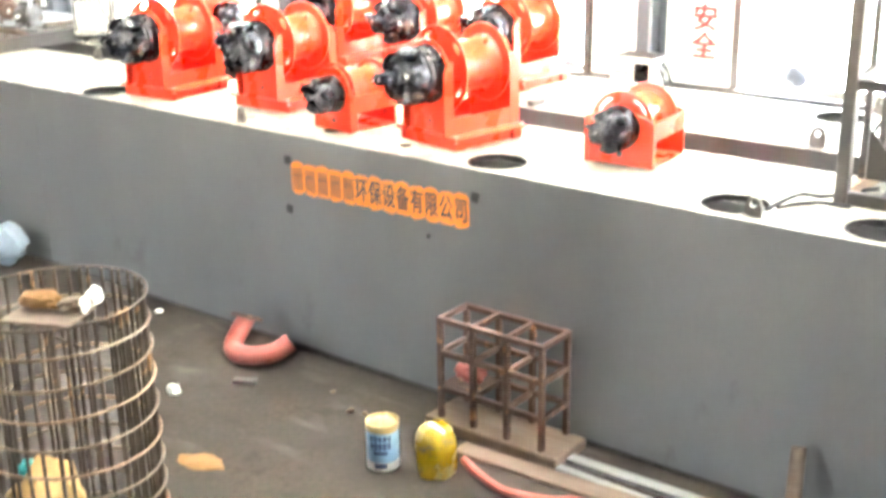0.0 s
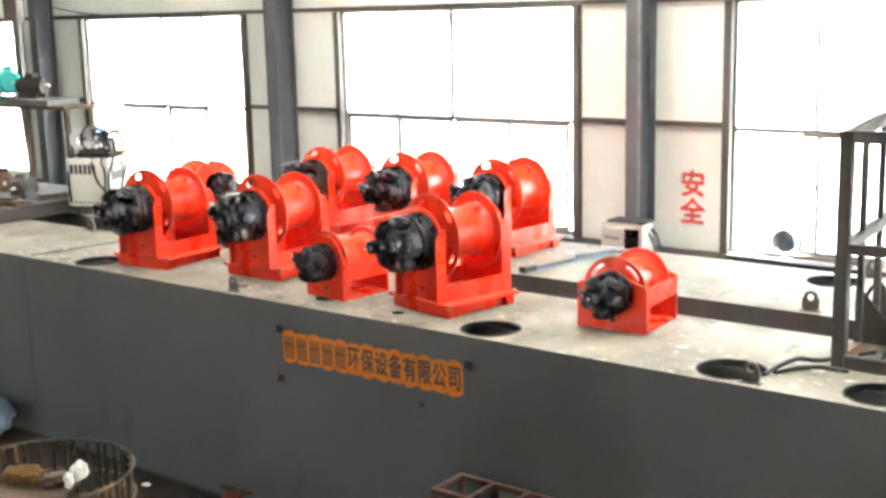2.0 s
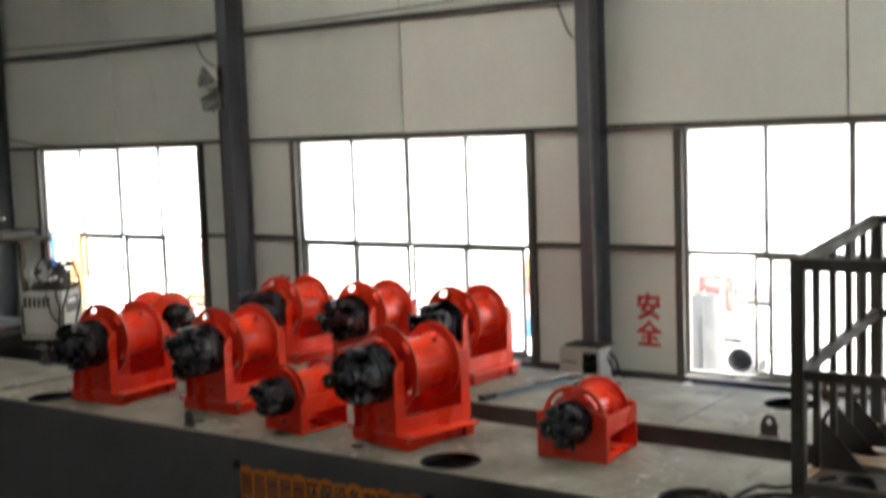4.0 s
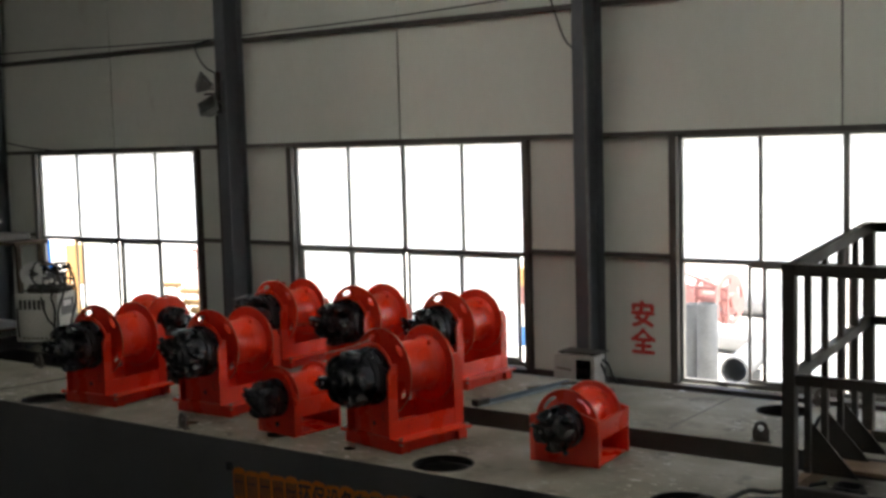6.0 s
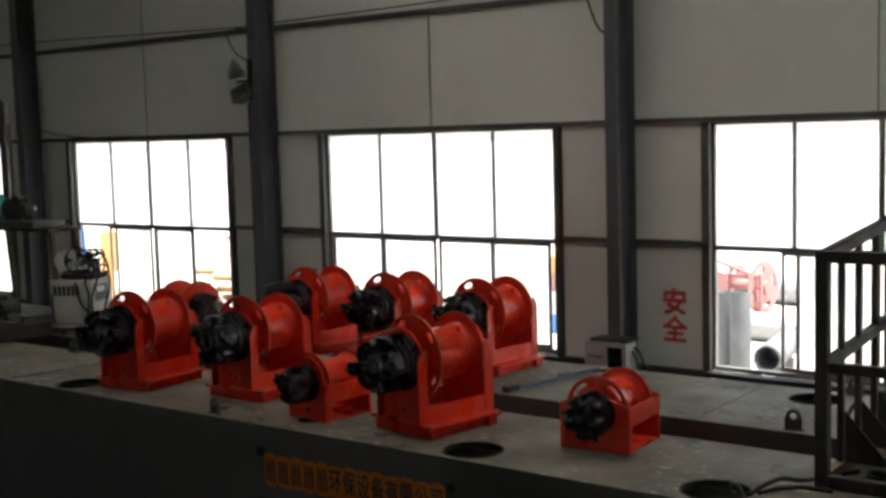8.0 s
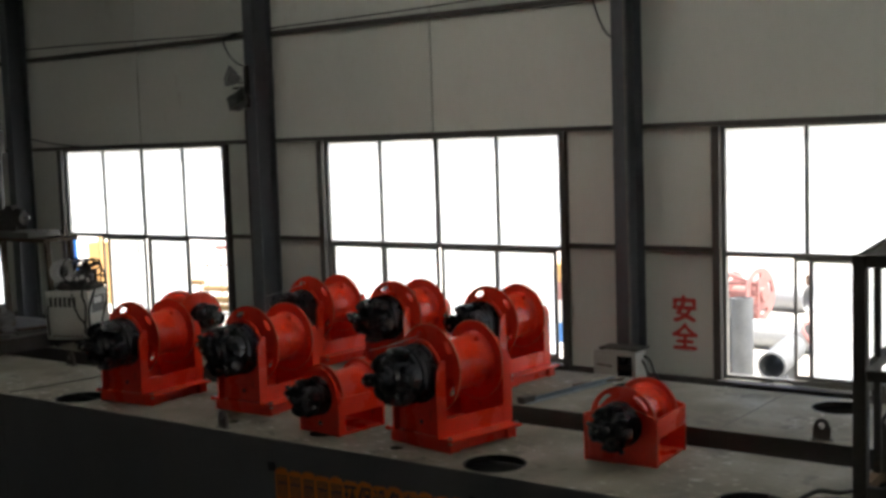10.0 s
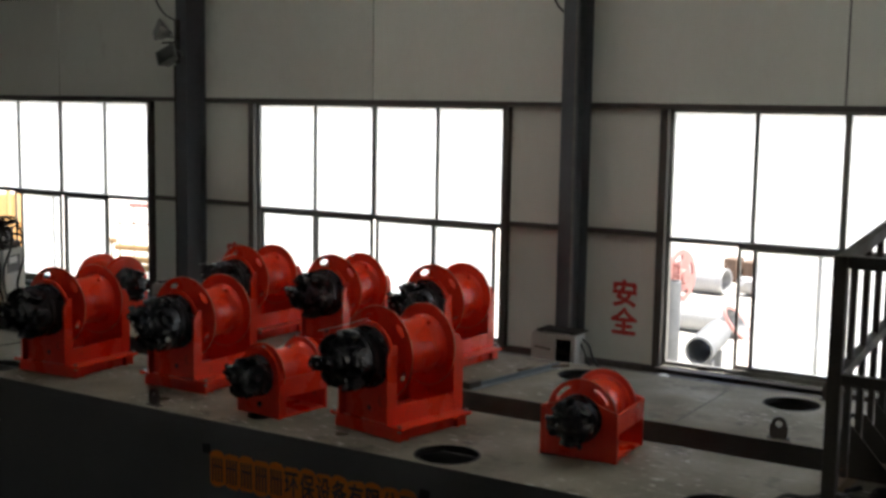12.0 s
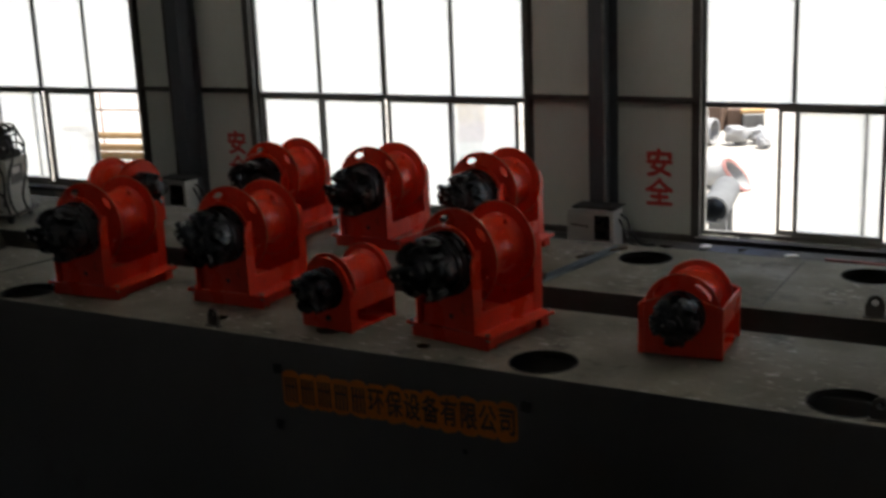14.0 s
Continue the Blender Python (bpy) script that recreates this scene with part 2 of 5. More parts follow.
def glass_material(name, haze):
    m, n, l = nodes_of(name)
    n.remove(n["Principled BSDF"])
    clear, milk, gloss = n.new("ShaderNodeBsdfTransparent"), n.new("ShaderNodeBsdfTranslucent"), n.new("ShaderNodeBsdfGlossy")
    clear.inputs["Color"].default_value = (0.93, 0.96, 0.95, 1)
    milk.inputs["Color"].default_value = (0.93, 0.93, 0.92, 1)
    gloss.inputs["Roughness"].default_value = 0.08
    at, dirt, rng = n.new("ShaderNodeTexCoord"), n.new("ShaderNodeTexNoise"), n.new("ShaderNodeMapRange")
    dirt.inputs["Scale"].default_value, dirt.inputs["Detail"].default_value = 2.2, 6
    l.new(at.outputs["Object"], dirt.inputs["Vector"])
    l.new(dirt.outputs["Fac"], rng.inputs["Value"])
    rng.inputs["From Min"].default_value, rng.inputs["From Max"].default_value = 0.3, 0.7
    rng.inputs["To Min"].default_value, rng.inputs["To Max"].default_value = haze * 0.8, min(1, haze * 1.15)
    mix, mix2, fr, steep = n.new("ShaderNodeMixShader"), n.new("ShaderNodeMixShader"), n.new("ShaderNodeLayerWeight"), n.new("ShaderNodeMath")
    fr.inputs["Blend"].default_value = 0.5
    steep.operation = "POWER"
    steep.inputs[1].default_value = 5.0
    l.new(fr.outputs["Facing"], steep.inputs[0])
    l.new(rng.outputs["Result"], mix.inputs[0])
    l.new(clear.outputs[0], mix.inputs[1])
    l.new(milk.outputs[0], mix.inputs[2])
    l.new(steep.outputs[0], mix2.inputs[0])
    l.new(mix.outputs[0], mix2.inputs[1])
    l.new(gloss.outputs[0], mix2.inputs[2])
    l.new(mix2.outputs[0], n["Material Output"].inputs["Surface"])
    return m


DUSTY = glass_material("dusty_window_glass", 0.5)
LENS = glass_material("lamp_glass", 0.15)
BLUEFILM, fn, fl = nodes_of("blue_film")
fn.remove(fn["Principled BSDF"])
thin = fn.new("ShaderNodeBsdfTranslucent")
thin.inputs["Color"].default_value = (0.05, 0.36, 0.72, 1)
fl.new(thin.outputs[0], fn["Material Output"].inputs["Surface"])


# ---- mesh helpers ----
def box(bm, x0, x1, y0, y1, z0, z1, m=None):
    vs = [bm.verts.new(Vector(p) if m is None else m @ Vector(p)) for p in
          ((x0, y0, z0), (x1, y0, z0), (x1, y1, z0), (x0, y1, z0), (x0, y0, z1), (x1, y0, z1), (x1, y1, z1), (x0, y1, z1))]
    for f in ((0, 3, 2, 1), (4, 5, 6, 7), (0, 1, 5, 4), (1, 2, 6, 5), (2, 3, 7, 6), (3, 0, 4, 7)):
        bm.faces.new([vs[i] for i in f])
    return vs


def boxed(*args, bevel=0.0, seg=1):
    bm = bmesh.new()
    box(bm, *args)
    if bevel:
        bmesh.ops.bevel(bm, geom=list(bm.edges), offset=bevel, segments=seg, affect="EDGES", profile=0.5)
    return bm


def frame_of(p0, p1):
    d = (Vector(p1) - Vector(p0)).normalized()
    side = d.cross(Vector((0, 0, 1)) if abs(d.z) < 0.9 else Vector((1, 0, 0))).normalized()
    return side, side.cross(d).normalized()


def loft(bm, rings, cap=True, closed=False):
    rows = [[bm.verts.new(p) for p in r] for r in rings]
    n = len(rows[0])
    pairs = list(zip(rows, rows[1:])) + ([(rows[-1], rows[0])] if closed else [])
    for a, b in pairs:
        for i in range(n):
            bm.faces.new((a[i], a[(i + 1) % n], b[(i + 1) % n], b[i]))
    if cap and not closed:
        bm.faces.new(rows[0][::-1])
        bm.faces.new(rows[-1])


def rod(bm, p0, p1, r, seg=12, r1=None):
    u, v = frame_of(p0, p1)
    r1 = r if r1 is None else r1
    ring = lambda p, q: [Vector(p) + q * (math.cos(a) * u + math.sin(a) * v) for a in (2 * math.pi * i / seg for i in range(seg))]
    loft(bm, [ring(p0, r), ring(p1, r1)])


def tube(bm, points, r, seg=8, closed=False):
    pts, rings = [Vector(p) for p in points], []
    for i, p in enumerate(pts):
        a = pts[(i - 1) % len(pts)] if closed else pts[max(i - 1, 0)]
        b = pts[(i + 1) % len(pts)] if closed else pts[min(i + 1, len(pts) - 1)]
        u, v = frame_of(a, b)
        rings.append([p + r * (math.cos(t) * u + math.sin(t) * v) for t in (2 * math.pi * k / seg for k in range(seg))])
    loft(bm, rings, closed=closed)


def lathe(bm, profile, seg=32, m=None):
    """Turns (radius, height) pairs round the y axis."""
    rings = []
    for r, h in profile:
        rings.append([Vector((r * math.cos(a), h, r * math.sin(a))) for a in (2 * math.pi * i / seg for i in range(seg))])
    if m is not None:
        rings = [[m @ p for p in ring] for ring in rings]
    loft(bm, rings)


def slab(bm, outline, y0, y1, m=None):
    """An outline in x and z, made solid from y0 to y1."""
    ring = lambda y: [(m or Matrix()) @ Vector((x, y, z)) for x, z in outline]
    loft(bm, [ring(y0), ring(y1)])


def smooth_curve(points, n=8):
    """A Catmull-Rom line through the points."""
    p = [Vector(q) for q in points]
    p = [2 * p[0] - p[1]] + p + [2 * p[-1] - p[-2]]
    out = []
    for i in range(1, len(p) - 2):
        for k in range(n):
            t = k / n
            out.append(0.5 * ((2 * p[i]) + (p[i + 1] - p[i - 1]) * t + (2 * p[i - 1] - 5 * p[i] + 4 * p[i + 1] - p[i + 2]) * t * t
                              + (3 * p[i] - p[i - 1] - 3 * p[i + 1] + p[i + 2]) * t ** 3))
    return out + [p[-2]]


def finish(bm, name, material):
    bmesh.ops.recalc_face_normals(bm, faces=list(bm.faces))
    for f in bm.faces:
        f.smooth = True
    for e in bm.edges:
        if len(e.link_faces) == 2 and e.calc_face_angle(0) > 0.6:
            e.smooth = False
    mesh = bpy.data.meshes.new(name)
    bm.to_mesh(mesh)
    bm.free()
    mesh.materials.append(material)
    return mesh


def part(name, bm, material, parent, label="", at=None):
    ob = new(name, finish(bm, name, material))
    ob.parent = parent
    if at is not None:
        ob.matrix_basis = at
    return tagged(ob, label) if label else ob


def thing(name, at, label, category, group="", kind=""):
    ob = new(name)
    ob.empty_display_size = 0.2
    ob.matrix_basis = at
    return tagged(ob, label, category, group, kind)


def single(name, bm, material, at, label, category, group="", kind=""):
    ob = new(name, finish(bm, name, material))
    ob.matrix_basis = at
    return tagged(ob, label, category, group, kind)


# ---- the hall ----
FLOOR_Z, BAY, WIN_W, WIN_TOP, WIN_MID, WIN_LOW = -1.97, 6.0, 3.84, 2.40, 0.955, -0.45
# bays 2 to 5 are unseen, added for window light on east-facing sides
BAYS = range(-5, 6)
SPANS = {-2: (-12.17, 4.0), -1: (-6.07, 3.92)}
WEST, EAST, SOUTH, EAVES = -31.08, 34.92, -27.0, 6.6
# unseen roof strips, added so light falls on decks and drums from above
ADDED_ROOFLIGHTS, RL_SOUTH, RL_NORTH, RL_HALF = [BAY * k + 1.9 for k in range(-1, 6)], -7.8, -3.0, 0.55
# unseen opening in the south wall, added to light the hull's front
ADDED_GATE = (-12.0, -6.8, 2.3)

tagged(single("ground", boxed(-400, 400, -400, 500, FLOOR_Z - 0.3, FLOOR_Z - 0.03), GROUND, Matrix(), "pale sunlit concrete yard outside the hall", "ground"), kind="structure")
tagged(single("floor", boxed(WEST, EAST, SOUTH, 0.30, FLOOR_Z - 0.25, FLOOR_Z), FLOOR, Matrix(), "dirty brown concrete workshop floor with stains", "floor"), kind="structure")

wall = thing("wall_north", Matrix(), "white insulated panel wall with dark girts and large windows", "wall", kind="structure")
for k in BAYS:
    x = BAY * k
    col, nxt, mid = x - 1.08, x + 4.92, x + 1.88
    wx, ww = SPANS.get(k, (x, WIN_W))
    g = 0.012
    spans = [(col + g, mid - g, 2.43, 4.03 - g), (mid + g, nxt - g, 2.43, 4.03 - g), (col + g, mid - g, 4.03 + g, EAVES), (mid + g, nxt - g, 4.03 + g, EAVES),
             (col + g, mid - g, FLOOR_Z, WIN_LOW - 0.05), (mid + g, nxt - g, FLOOR_Z, WIN_LOW - 0.05),
             (col + g, wx - 0.03, WIN_LOW - 0.05, 2.43), (wx + ww + 0.03, nxt - g, WIN_LOW - 0.05, 2.43)]
    for x0, x1, z0, z1 in spans:
        part("panel", boxed(x0, x1, 0.0, 0.042, z0, z1, bevel=0.004), PANEL, wall)
    for z0, z1 in ((FLOOR_Z, WIN_LOW - 0.06), (2.44, EAVES)):
        part("seam_strip", boxed(mid - 0.02, mid + 0.02, 0.045, 0.098, z0, z1), GIRT, wall)
        part("seam_strip", boxed(col - 0.02, col + 0.02, 0.045, 0.098, z0, z1), GIRT, wall)
    part("seam_strip", boxed(col - 0.02, col + 0.02, 0.045, 0.098, WIN_LOW - 0.06, 2.44), GIRT, wall)
    part("seam_strip", boxed(col + 0.021, mid - 0.021, 0.045, 0.098, 4.01, 4.05), GIRT, wall)
    part("seam_strip", boxed(mid + 0.021, nxt - 0.021, 0.045, 0.098, 4.01, 4.05), GIRT, wall)
    # horizontal rails and the window's upright posts
    bm = bmesh.new()
    for z, h in ((4.03, 0.07), (2.455, 0.06)):
        box(bm, col, nxt, -0.075, -0.003, z - h / 2, z + h / 2)
    box(bm, col, wx - 0.115, -0.065, -0.003, WIN_MID + 0.02, WIN_MID + 0.08)
    box(bm, wx + ww + 0.115, nxt, -0.065, -0.003, WIN_MID + 0.02, WIN_MID + 0.08)
    box(bm, col, nxt, -0.075, -0.003, WIN_LOW - 0.13, WIN_LOW - 0.06)
    part("girt", bm, GIRT, wall, "dark painted steel rails")
    for px in (wx - 0.11, wx + ww + 0.015):
        part("window_post", boxed(px, px + 0.095, -0.082, -0.003, FLOOR_Z, 2.42, bevel=0.004), GIRT, wall)

for name, args in (("wall_south_west", (WEST, ADDED_GATE[0], SOUTH - 0.2, SOUTH, FLOOR_Z, EAVES)), ("wall_south_lintel", (ADDED_GATE[0], ADDED_GATE[1], SOUTH - 0.2, SOUTH, ADDED_GATE[2], EAVES)),
                   ("wall_south", (ADDED_GATE[1], EAST, SOUTH - 0.2, SOUTH, FLOOR_Z, EAVES)), ("wall_west", (WEST - 0.2, WEST, SOUTH - 0.2, 0.1, FLOOR_Z, EAVES)),
                   ("wall_east", (EAST, EAST + 0.2, SOUTH - 0.2, 0.1, FLOOR_Z, EAVES))):
    single(name, boxed(*args), PLASTER, Matrix(), "plain pale workshop wall", "wall", kind="structure")
bm = boxed(WEST, EAST, SOUTH - 0.2, RL_SOUTH, EAVES, EAVES + 0.12)
box(bm, WEST, EAST, RL_NORTH, 0.1, EAVES, EAVES + 0.12)
edges = [WEST] + [x + d for x in ADDED_ROOFLIGHTS for d in (-RL_HALF, RL_HALF)] + [EAST]
for x0, x1 in zip(edges[::2], edges[1::2]):
    box(bm, x0, x1, RL_SOUTH, RL_NORTH, EAVES, EAVES + 0.12)
single("ceiling", bm, PLASTER, Matrix(), "plain sheet metal workshop roof", "ceiling", kind="structure")
for x in ADDED_ROOFLIGHTS:
    single("rooflight", boxed(x - RL_HALF, x + RL_HALF, RL_SOUTH, RL_NORTH, EAVES + 0.05, EAVES + 0.056), ROOFSHEET, Matrix(), "unseen milky translucent roof sheet, added to light the decks", "rooflight", kind="structure")


def steel_column(x):
    top = thing("column", Matrix.Translation((x, 0, FLOOR_Z)), "blue-grey painted steel H column against the wall", "column", "columns along the wall", "structure")
    h = EAVES - FLOOR_Z
    part("flange", boxed(-0.10, 0.10, -0.48, -0.466, 0, h), COLUMN, top)
    part("flange", boxed(-0.10, 0.10, -0.119, -0.105, 0, h), COLUMN, top)
    part("web", boxed(-0.005, 0.005, -0.466, -0.119, 0, h), COLUMN, top)
    part("base_plate", boxed(-0.19, 0.19, -0.54, -0.06, 0, 0.025, bevel=0.004), COLUMN, top)
    bm = bmesh.new()
    for z in (2.43 - FLOOR_Z, 4.03 - FLOOR_Z):
        box(bm, -0.04, 0.04, -0.105, -0.077, z - 0.06, z + 0.02)
    part("cleat", bm, COLUMN, top)
    return top


columns = {k: steel_column(BAY * k - 1.05) for k in BAYS}
bm = bmesh.new()
tube(bm, smooth_curve([(0.085, -0.497, 0.15), (0.095, -0.497, 1.2), (0.075, -0.497, 1.75), (0.088, -0.497, 2.2), (0.08, -0.497, 4.0), (0.08, -0.497, 8.3)], 6), 0.016, 8)
part("conduit", bm, LAMPGREY, columns[0], "pale grey conduit down the flange edge")
bm = bmesh.new()
tube(bm, smooth_curve([(-0.13, -0.47, 0.9), (-0.12, -0.47, 2.4), (-0.125, -0.47, 4.9)], 6), 0.02, 8)
part("conduit", bm, DARKSTEEL, columns[-1], "dark conduit beside the flange")


# ---- windows ----
def window(k, open_panes=(), slit=False):
    x0, ww = SPANS.get(k, (BAY * k, WIN_W))
    win = thing("window_%d" % (k + 6), Matrix.Translation((x0, 0.0, 0.0)), "tall aluminium window with dusty white panes" if not open_panes else
                "tall aluminium window with dusty panes, one sash slid open", "window", "windows in the wall", "structure")
    bm = bmesh.new()
    for a in ((-0.03, 0.02, WIN_LOW - 0.05, WIN_TOP + 0.03), (ww - 0.02, ww + 0.03, WIN_LOW - 0.05, WIN_TOP + 0.03)):
        box(bm, a[0], a[1], 0.012, 0.085, a[2], a[3])
    for z0, z1 in ((WIN_LOW - 0.05, WIN_LOW), (WIN_TOP - 0.01, WIN_TOP + 0.03)):
        box(bm, 0.02, ww - 0.02, 0.014, 0.083, z0, z1)
    part("window_frame", bm, FRAME, win)
    part("transom", boxed(0.02, ww - 0.02, 0.018, 0.08, WIN_MID - 0.029, WIN_MID + 0.030, bevel=0.004), FRAME, win)
    step = ww / 4
    for i in (1, 2, 3):
        w = 0.033 if i == 2 else 0.021
        part("mullion", boxed(i * step - w, i * step + w, 0.024, 0.074, WIN_MID + 0.031, WIN_TOP - 0.01, bevel=0.003), FRAME, win)
    for i in range(4):
        part("pane", boxed(i * step + 0.016, (i + 1) * step - 0.016, 0.046, 0.051, WIN_MID + 0.031, WIN_TOP - 0.01), DUSTY, win)
    # lower sliding sashes
    for i in range(4):
        if i in open_panes:
            continue
        a, b = i * step + 0.02, (i + 1) * step - 0.005
        if slit and i == 3:
            a, b = a - 0.09, b - 0.10
        y = 0.026 if i % 2 else 0.052
        sash = bmesh.new()
        z0, z1 = WIN_LOW + 0.002, WIN_MID - 0.03
        for c in ((a, a + 0.045, z0, z1), (b - 0.045, b, z0, z1), (a + 0.045, b - 0.045, z0, z0 + 0.05), (a + 0.045, b - 0.045, z1 - 0.035, z1)):
            box(sash, c[0], c[1], y, y + 0.022, c[2], c[3])
        s = part("sash", sash, FRAME, win)
        part("pane", boxed(a + 0.045, b - 0.045, y + 0.009, y + 0.013, z0 + 0.05, z1 - 0.035), DUSTY, s)
    for i in open_panes:
        j = i + 1 if i < 3 else i - 1
        a = j * step - 0.16 if j > i else j * step + 0.10
        sash = bmesh.new()
        z0, z1, y = WIN_LOW + 0.002, WIN_MID - 0.03, 0.0535 if j % 2 else 0.0275
        for c in ((a, a + 0.035, z0, z1), (a + step - 0.075, a + step - 0.04, z0, z1), (a + 0.035, a + step - 0.075, z0, z0 + 0.05), (a + 0.035, a + step - 0.075, z1 - 0.035, z1)):
            box(sash, c[0], c[1], y, y + 0.022, c[2], c[3])
        part("sash", sash, FRAME, win)
    part("window_sill", boxed(-0.05, ww + 0.05, -0.16, 0.012, WIN_LOW - 0.075, WIN_LOW - 0.052, bevel=0.004), GIRT, win)


bm = bmesh.new()
loft(bm, [[Vector((x, 0.030, z)), Vector((x + 0.075, 0.030, z)), Vector((x + 0.075, 0.033, z)), Vector((x, 0.033, z))] for x, z in ((-12.11, 0.91), (-12.07, 0.1), (-12.06, -0.43))])
film = new("window_film", finish(bm, "window_film", BLUEFILM))
tagged(film, "blue film hanging loose in the open window", "film", kind="structure")
for k in BAYS:
    window(k, {0: (0,), -2: (0, 3)}.get(k, ()), slit=(k == -1))


# ---- the two pontoons ----
def deck_plate(bm, x0, x1, y0, y1, z, thick, holes, seg=32):
    """A plate with round holes; each hole has its own stretch of the plate."""
    cuts, x = [], x0
    for hx, hy, r in sorted(holes):
        half = min(r + 0.12, 0.4)
        cuts += [(x, hx - half, None), (hx - half, hx + half, (hx, hy, r))]
        x = hx + half
    cuts.append((x, x1, None))
    for a, b, hole in cuts:
        if hole is None:
            for p, q in zip(*(lambda n: (range(n), range(1, n + 1)))(max(1, int((b - a) / 1.5)))):
                n = max(1, int((b - a) / 1.5))
                v = [bm.verts.new(c) for c in ((a + (b - a) * p / n, y0, z), (a + (b - a) * q / n, y0, z), (a + (b - a) * q / n, y1, z), (a + (b - a) * p / n, y1, z))]
                bm.faces.new(v)
            continue
        hx, hy, r = hole
        corner = [math.atan2(v - hy, u - hx) % (2 * math.pi) for u, v in ((b, y1), (a, y1), (a, y0), (b, y0))]
        angles = sorted([2 * math.pi * i / seg for i in range(seg)] + corner)
        inner, outer, low = [], [], []
        for t in angles:
            c, s = math.cos(t), math.sin(t)
            far = min([((b if c > 0 else a) - hx) / c] if abs(c) > 1e-9 else [9e9], default=9e9) if abs(c) > 1e-9 else 9e9
            if abs(s) > 1e-9:
                far = min(far, ((y1 if s > 0 else y0) - hy) / s)
            inner.append(bm.verts.new((hx + r * c, hy + r * s, z)))
            outer.append(bm.verts.new((hx + far * c, hy + far * s, z)))
            low.append(bm.verts.new((hx + r * c, hy + r * s, z - thick)))
        for i in range(len(angles)):
            j = (i + 1) % len(angles)
            bm.faces.new((inner[i], outer[i], outer[j], inner[j]))
            bm.faces.new((inner[i], inner[j], low[j], low[i]))


def pontoon(label, x0, x1, y0, y1, holes, seams, HULL=HULL):
    low = FLOOR_Z + 0.045
    p = thing("pontoon", Matrix(), label, "pontoon", "pontoons")
    bm = bmesh.new()
    deck_plate(bm, x0, x1, y0, y1, 0.0, 0.035, holes)
    bmesh.ops.remove_doubles(bm, verts=list(bm.verts), dist=0.0005)
    part("deck", bm, DECK, p, "dusty beige steel deck plate with round manholes")
    for s in ((x0, x1, y0, y0 + 0.012), (x0, x1, y1 - 0.012, y1), (x0, x0 + 0.012, y0 + 0.012, y1 - 0.012), (x1 - 0.012, x1, y0 + 0.012, y1 - 0.012)):
        part("hull_plate", boxed(*s, low, -0.001), HULL, p, "grey primed steel hull plating")
    part("bottom_plate", boxed(x0 + 0.012, x1 - 0.012, y0 + 0.012, y1 - 0.012, low, low + 0.012), HULL, p)
    for sx in seams:
        part("weld_seam", boxed(sx - 0.006, sx + 0.006, y0 - 0.003, y0, low, -0.002), HULL, p)
    for i in range(int((x1 - x0) / 2)):
        part("bulkhead", boxed(x0 + 2 * i + 0.3, x0 + 2 * i + 0.34, y0 + 0.013, y1 - 0.013, low + 0.013, -0.25), INSIDE, p, "inner frame plate, tank shade put into its dark colour")
    part("deck_stiffener", boxed(x0 + 0.1, x1 - 0.1, y0 + 0.43, y0 + 0.442, -0.20, -0.036), HULL, p, "grey flat bar under the deck plate")
    for hx, hy, r in holes:
        if r > 0.2:
            bm = bmesh.new()
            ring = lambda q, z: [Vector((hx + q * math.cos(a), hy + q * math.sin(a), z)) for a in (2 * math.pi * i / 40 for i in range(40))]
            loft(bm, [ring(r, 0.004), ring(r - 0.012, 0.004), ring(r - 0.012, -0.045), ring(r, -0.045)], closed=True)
            part("coaming", bm, INSIDE, p, "steel ring in the manhole, coloured dark for shade")
    for i in range(int((x1 - x0) / 2.4)):
        part("support_block", boxed(x0 + 0.5 + 2.4 * i, x0 + 0.75 + 2.4 * i, y0 + 0.10, y1 - 0.10, FLOOR_Z, low), WOOD, p, "dark timber block under the hull")
    bm = bmesh.new()
    box(bm, x0, x1, y0 + 0.03, y0 + 0.09, FLOOR_Z, low)
    part("skid_rail", bm, DARKSTEEL, p, "dark rail under the hull edge")
    return p


FY0, FY1, BY0, BY1 = -6.13, -4.72, -4.17, -2.62
front = pontoon("long grey steel pontoon with a dusty deck", -11.0, 9.0, FY0, FY1,
                [(-4.12, -5.86, 0.235), (-2.03, -5.87, 0.07), (-1.04, -5.80, 0.10), (-0.21, -5.86, 0.05), (0.705, -5.86, 0.235), (2.64, -5.84, 0.235), (3.62, -5.84, 0.235)],
                (-5.02, 6.9))
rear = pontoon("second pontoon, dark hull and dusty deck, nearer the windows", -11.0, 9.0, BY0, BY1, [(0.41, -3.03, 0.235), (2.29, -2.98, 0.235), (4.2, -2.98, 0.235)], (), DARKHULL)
bm = bmesh.new()
box(bm, 1.690, 1.703, BY0 + 0.02, BY1 - 0.02, 0.0, 0.003)
part("deck_seam", bm, LUGSTEEL, rear, "dark joint between deck plates")
bm = bmesh.new()
for p, q in (((-4.98, -6.06), (-4.82, -5.08)), ((-4.82, -5.08), (-4.75, -4.76))):
    d = (Vector(q) - Vector(p)).normalized()
    box(bm, -0.012, 0.012, 0, (Vector(q) - Vector(p)).length, 0, 0.006, Matrix.Translation((*p, 0)) @ Matrix.Rotation(math.atan2(d.y, d.x) - math.pi / 2, 4, "Z"))
part("deck_seam", bm, INSIDE, front, "dark weld line across the deck")


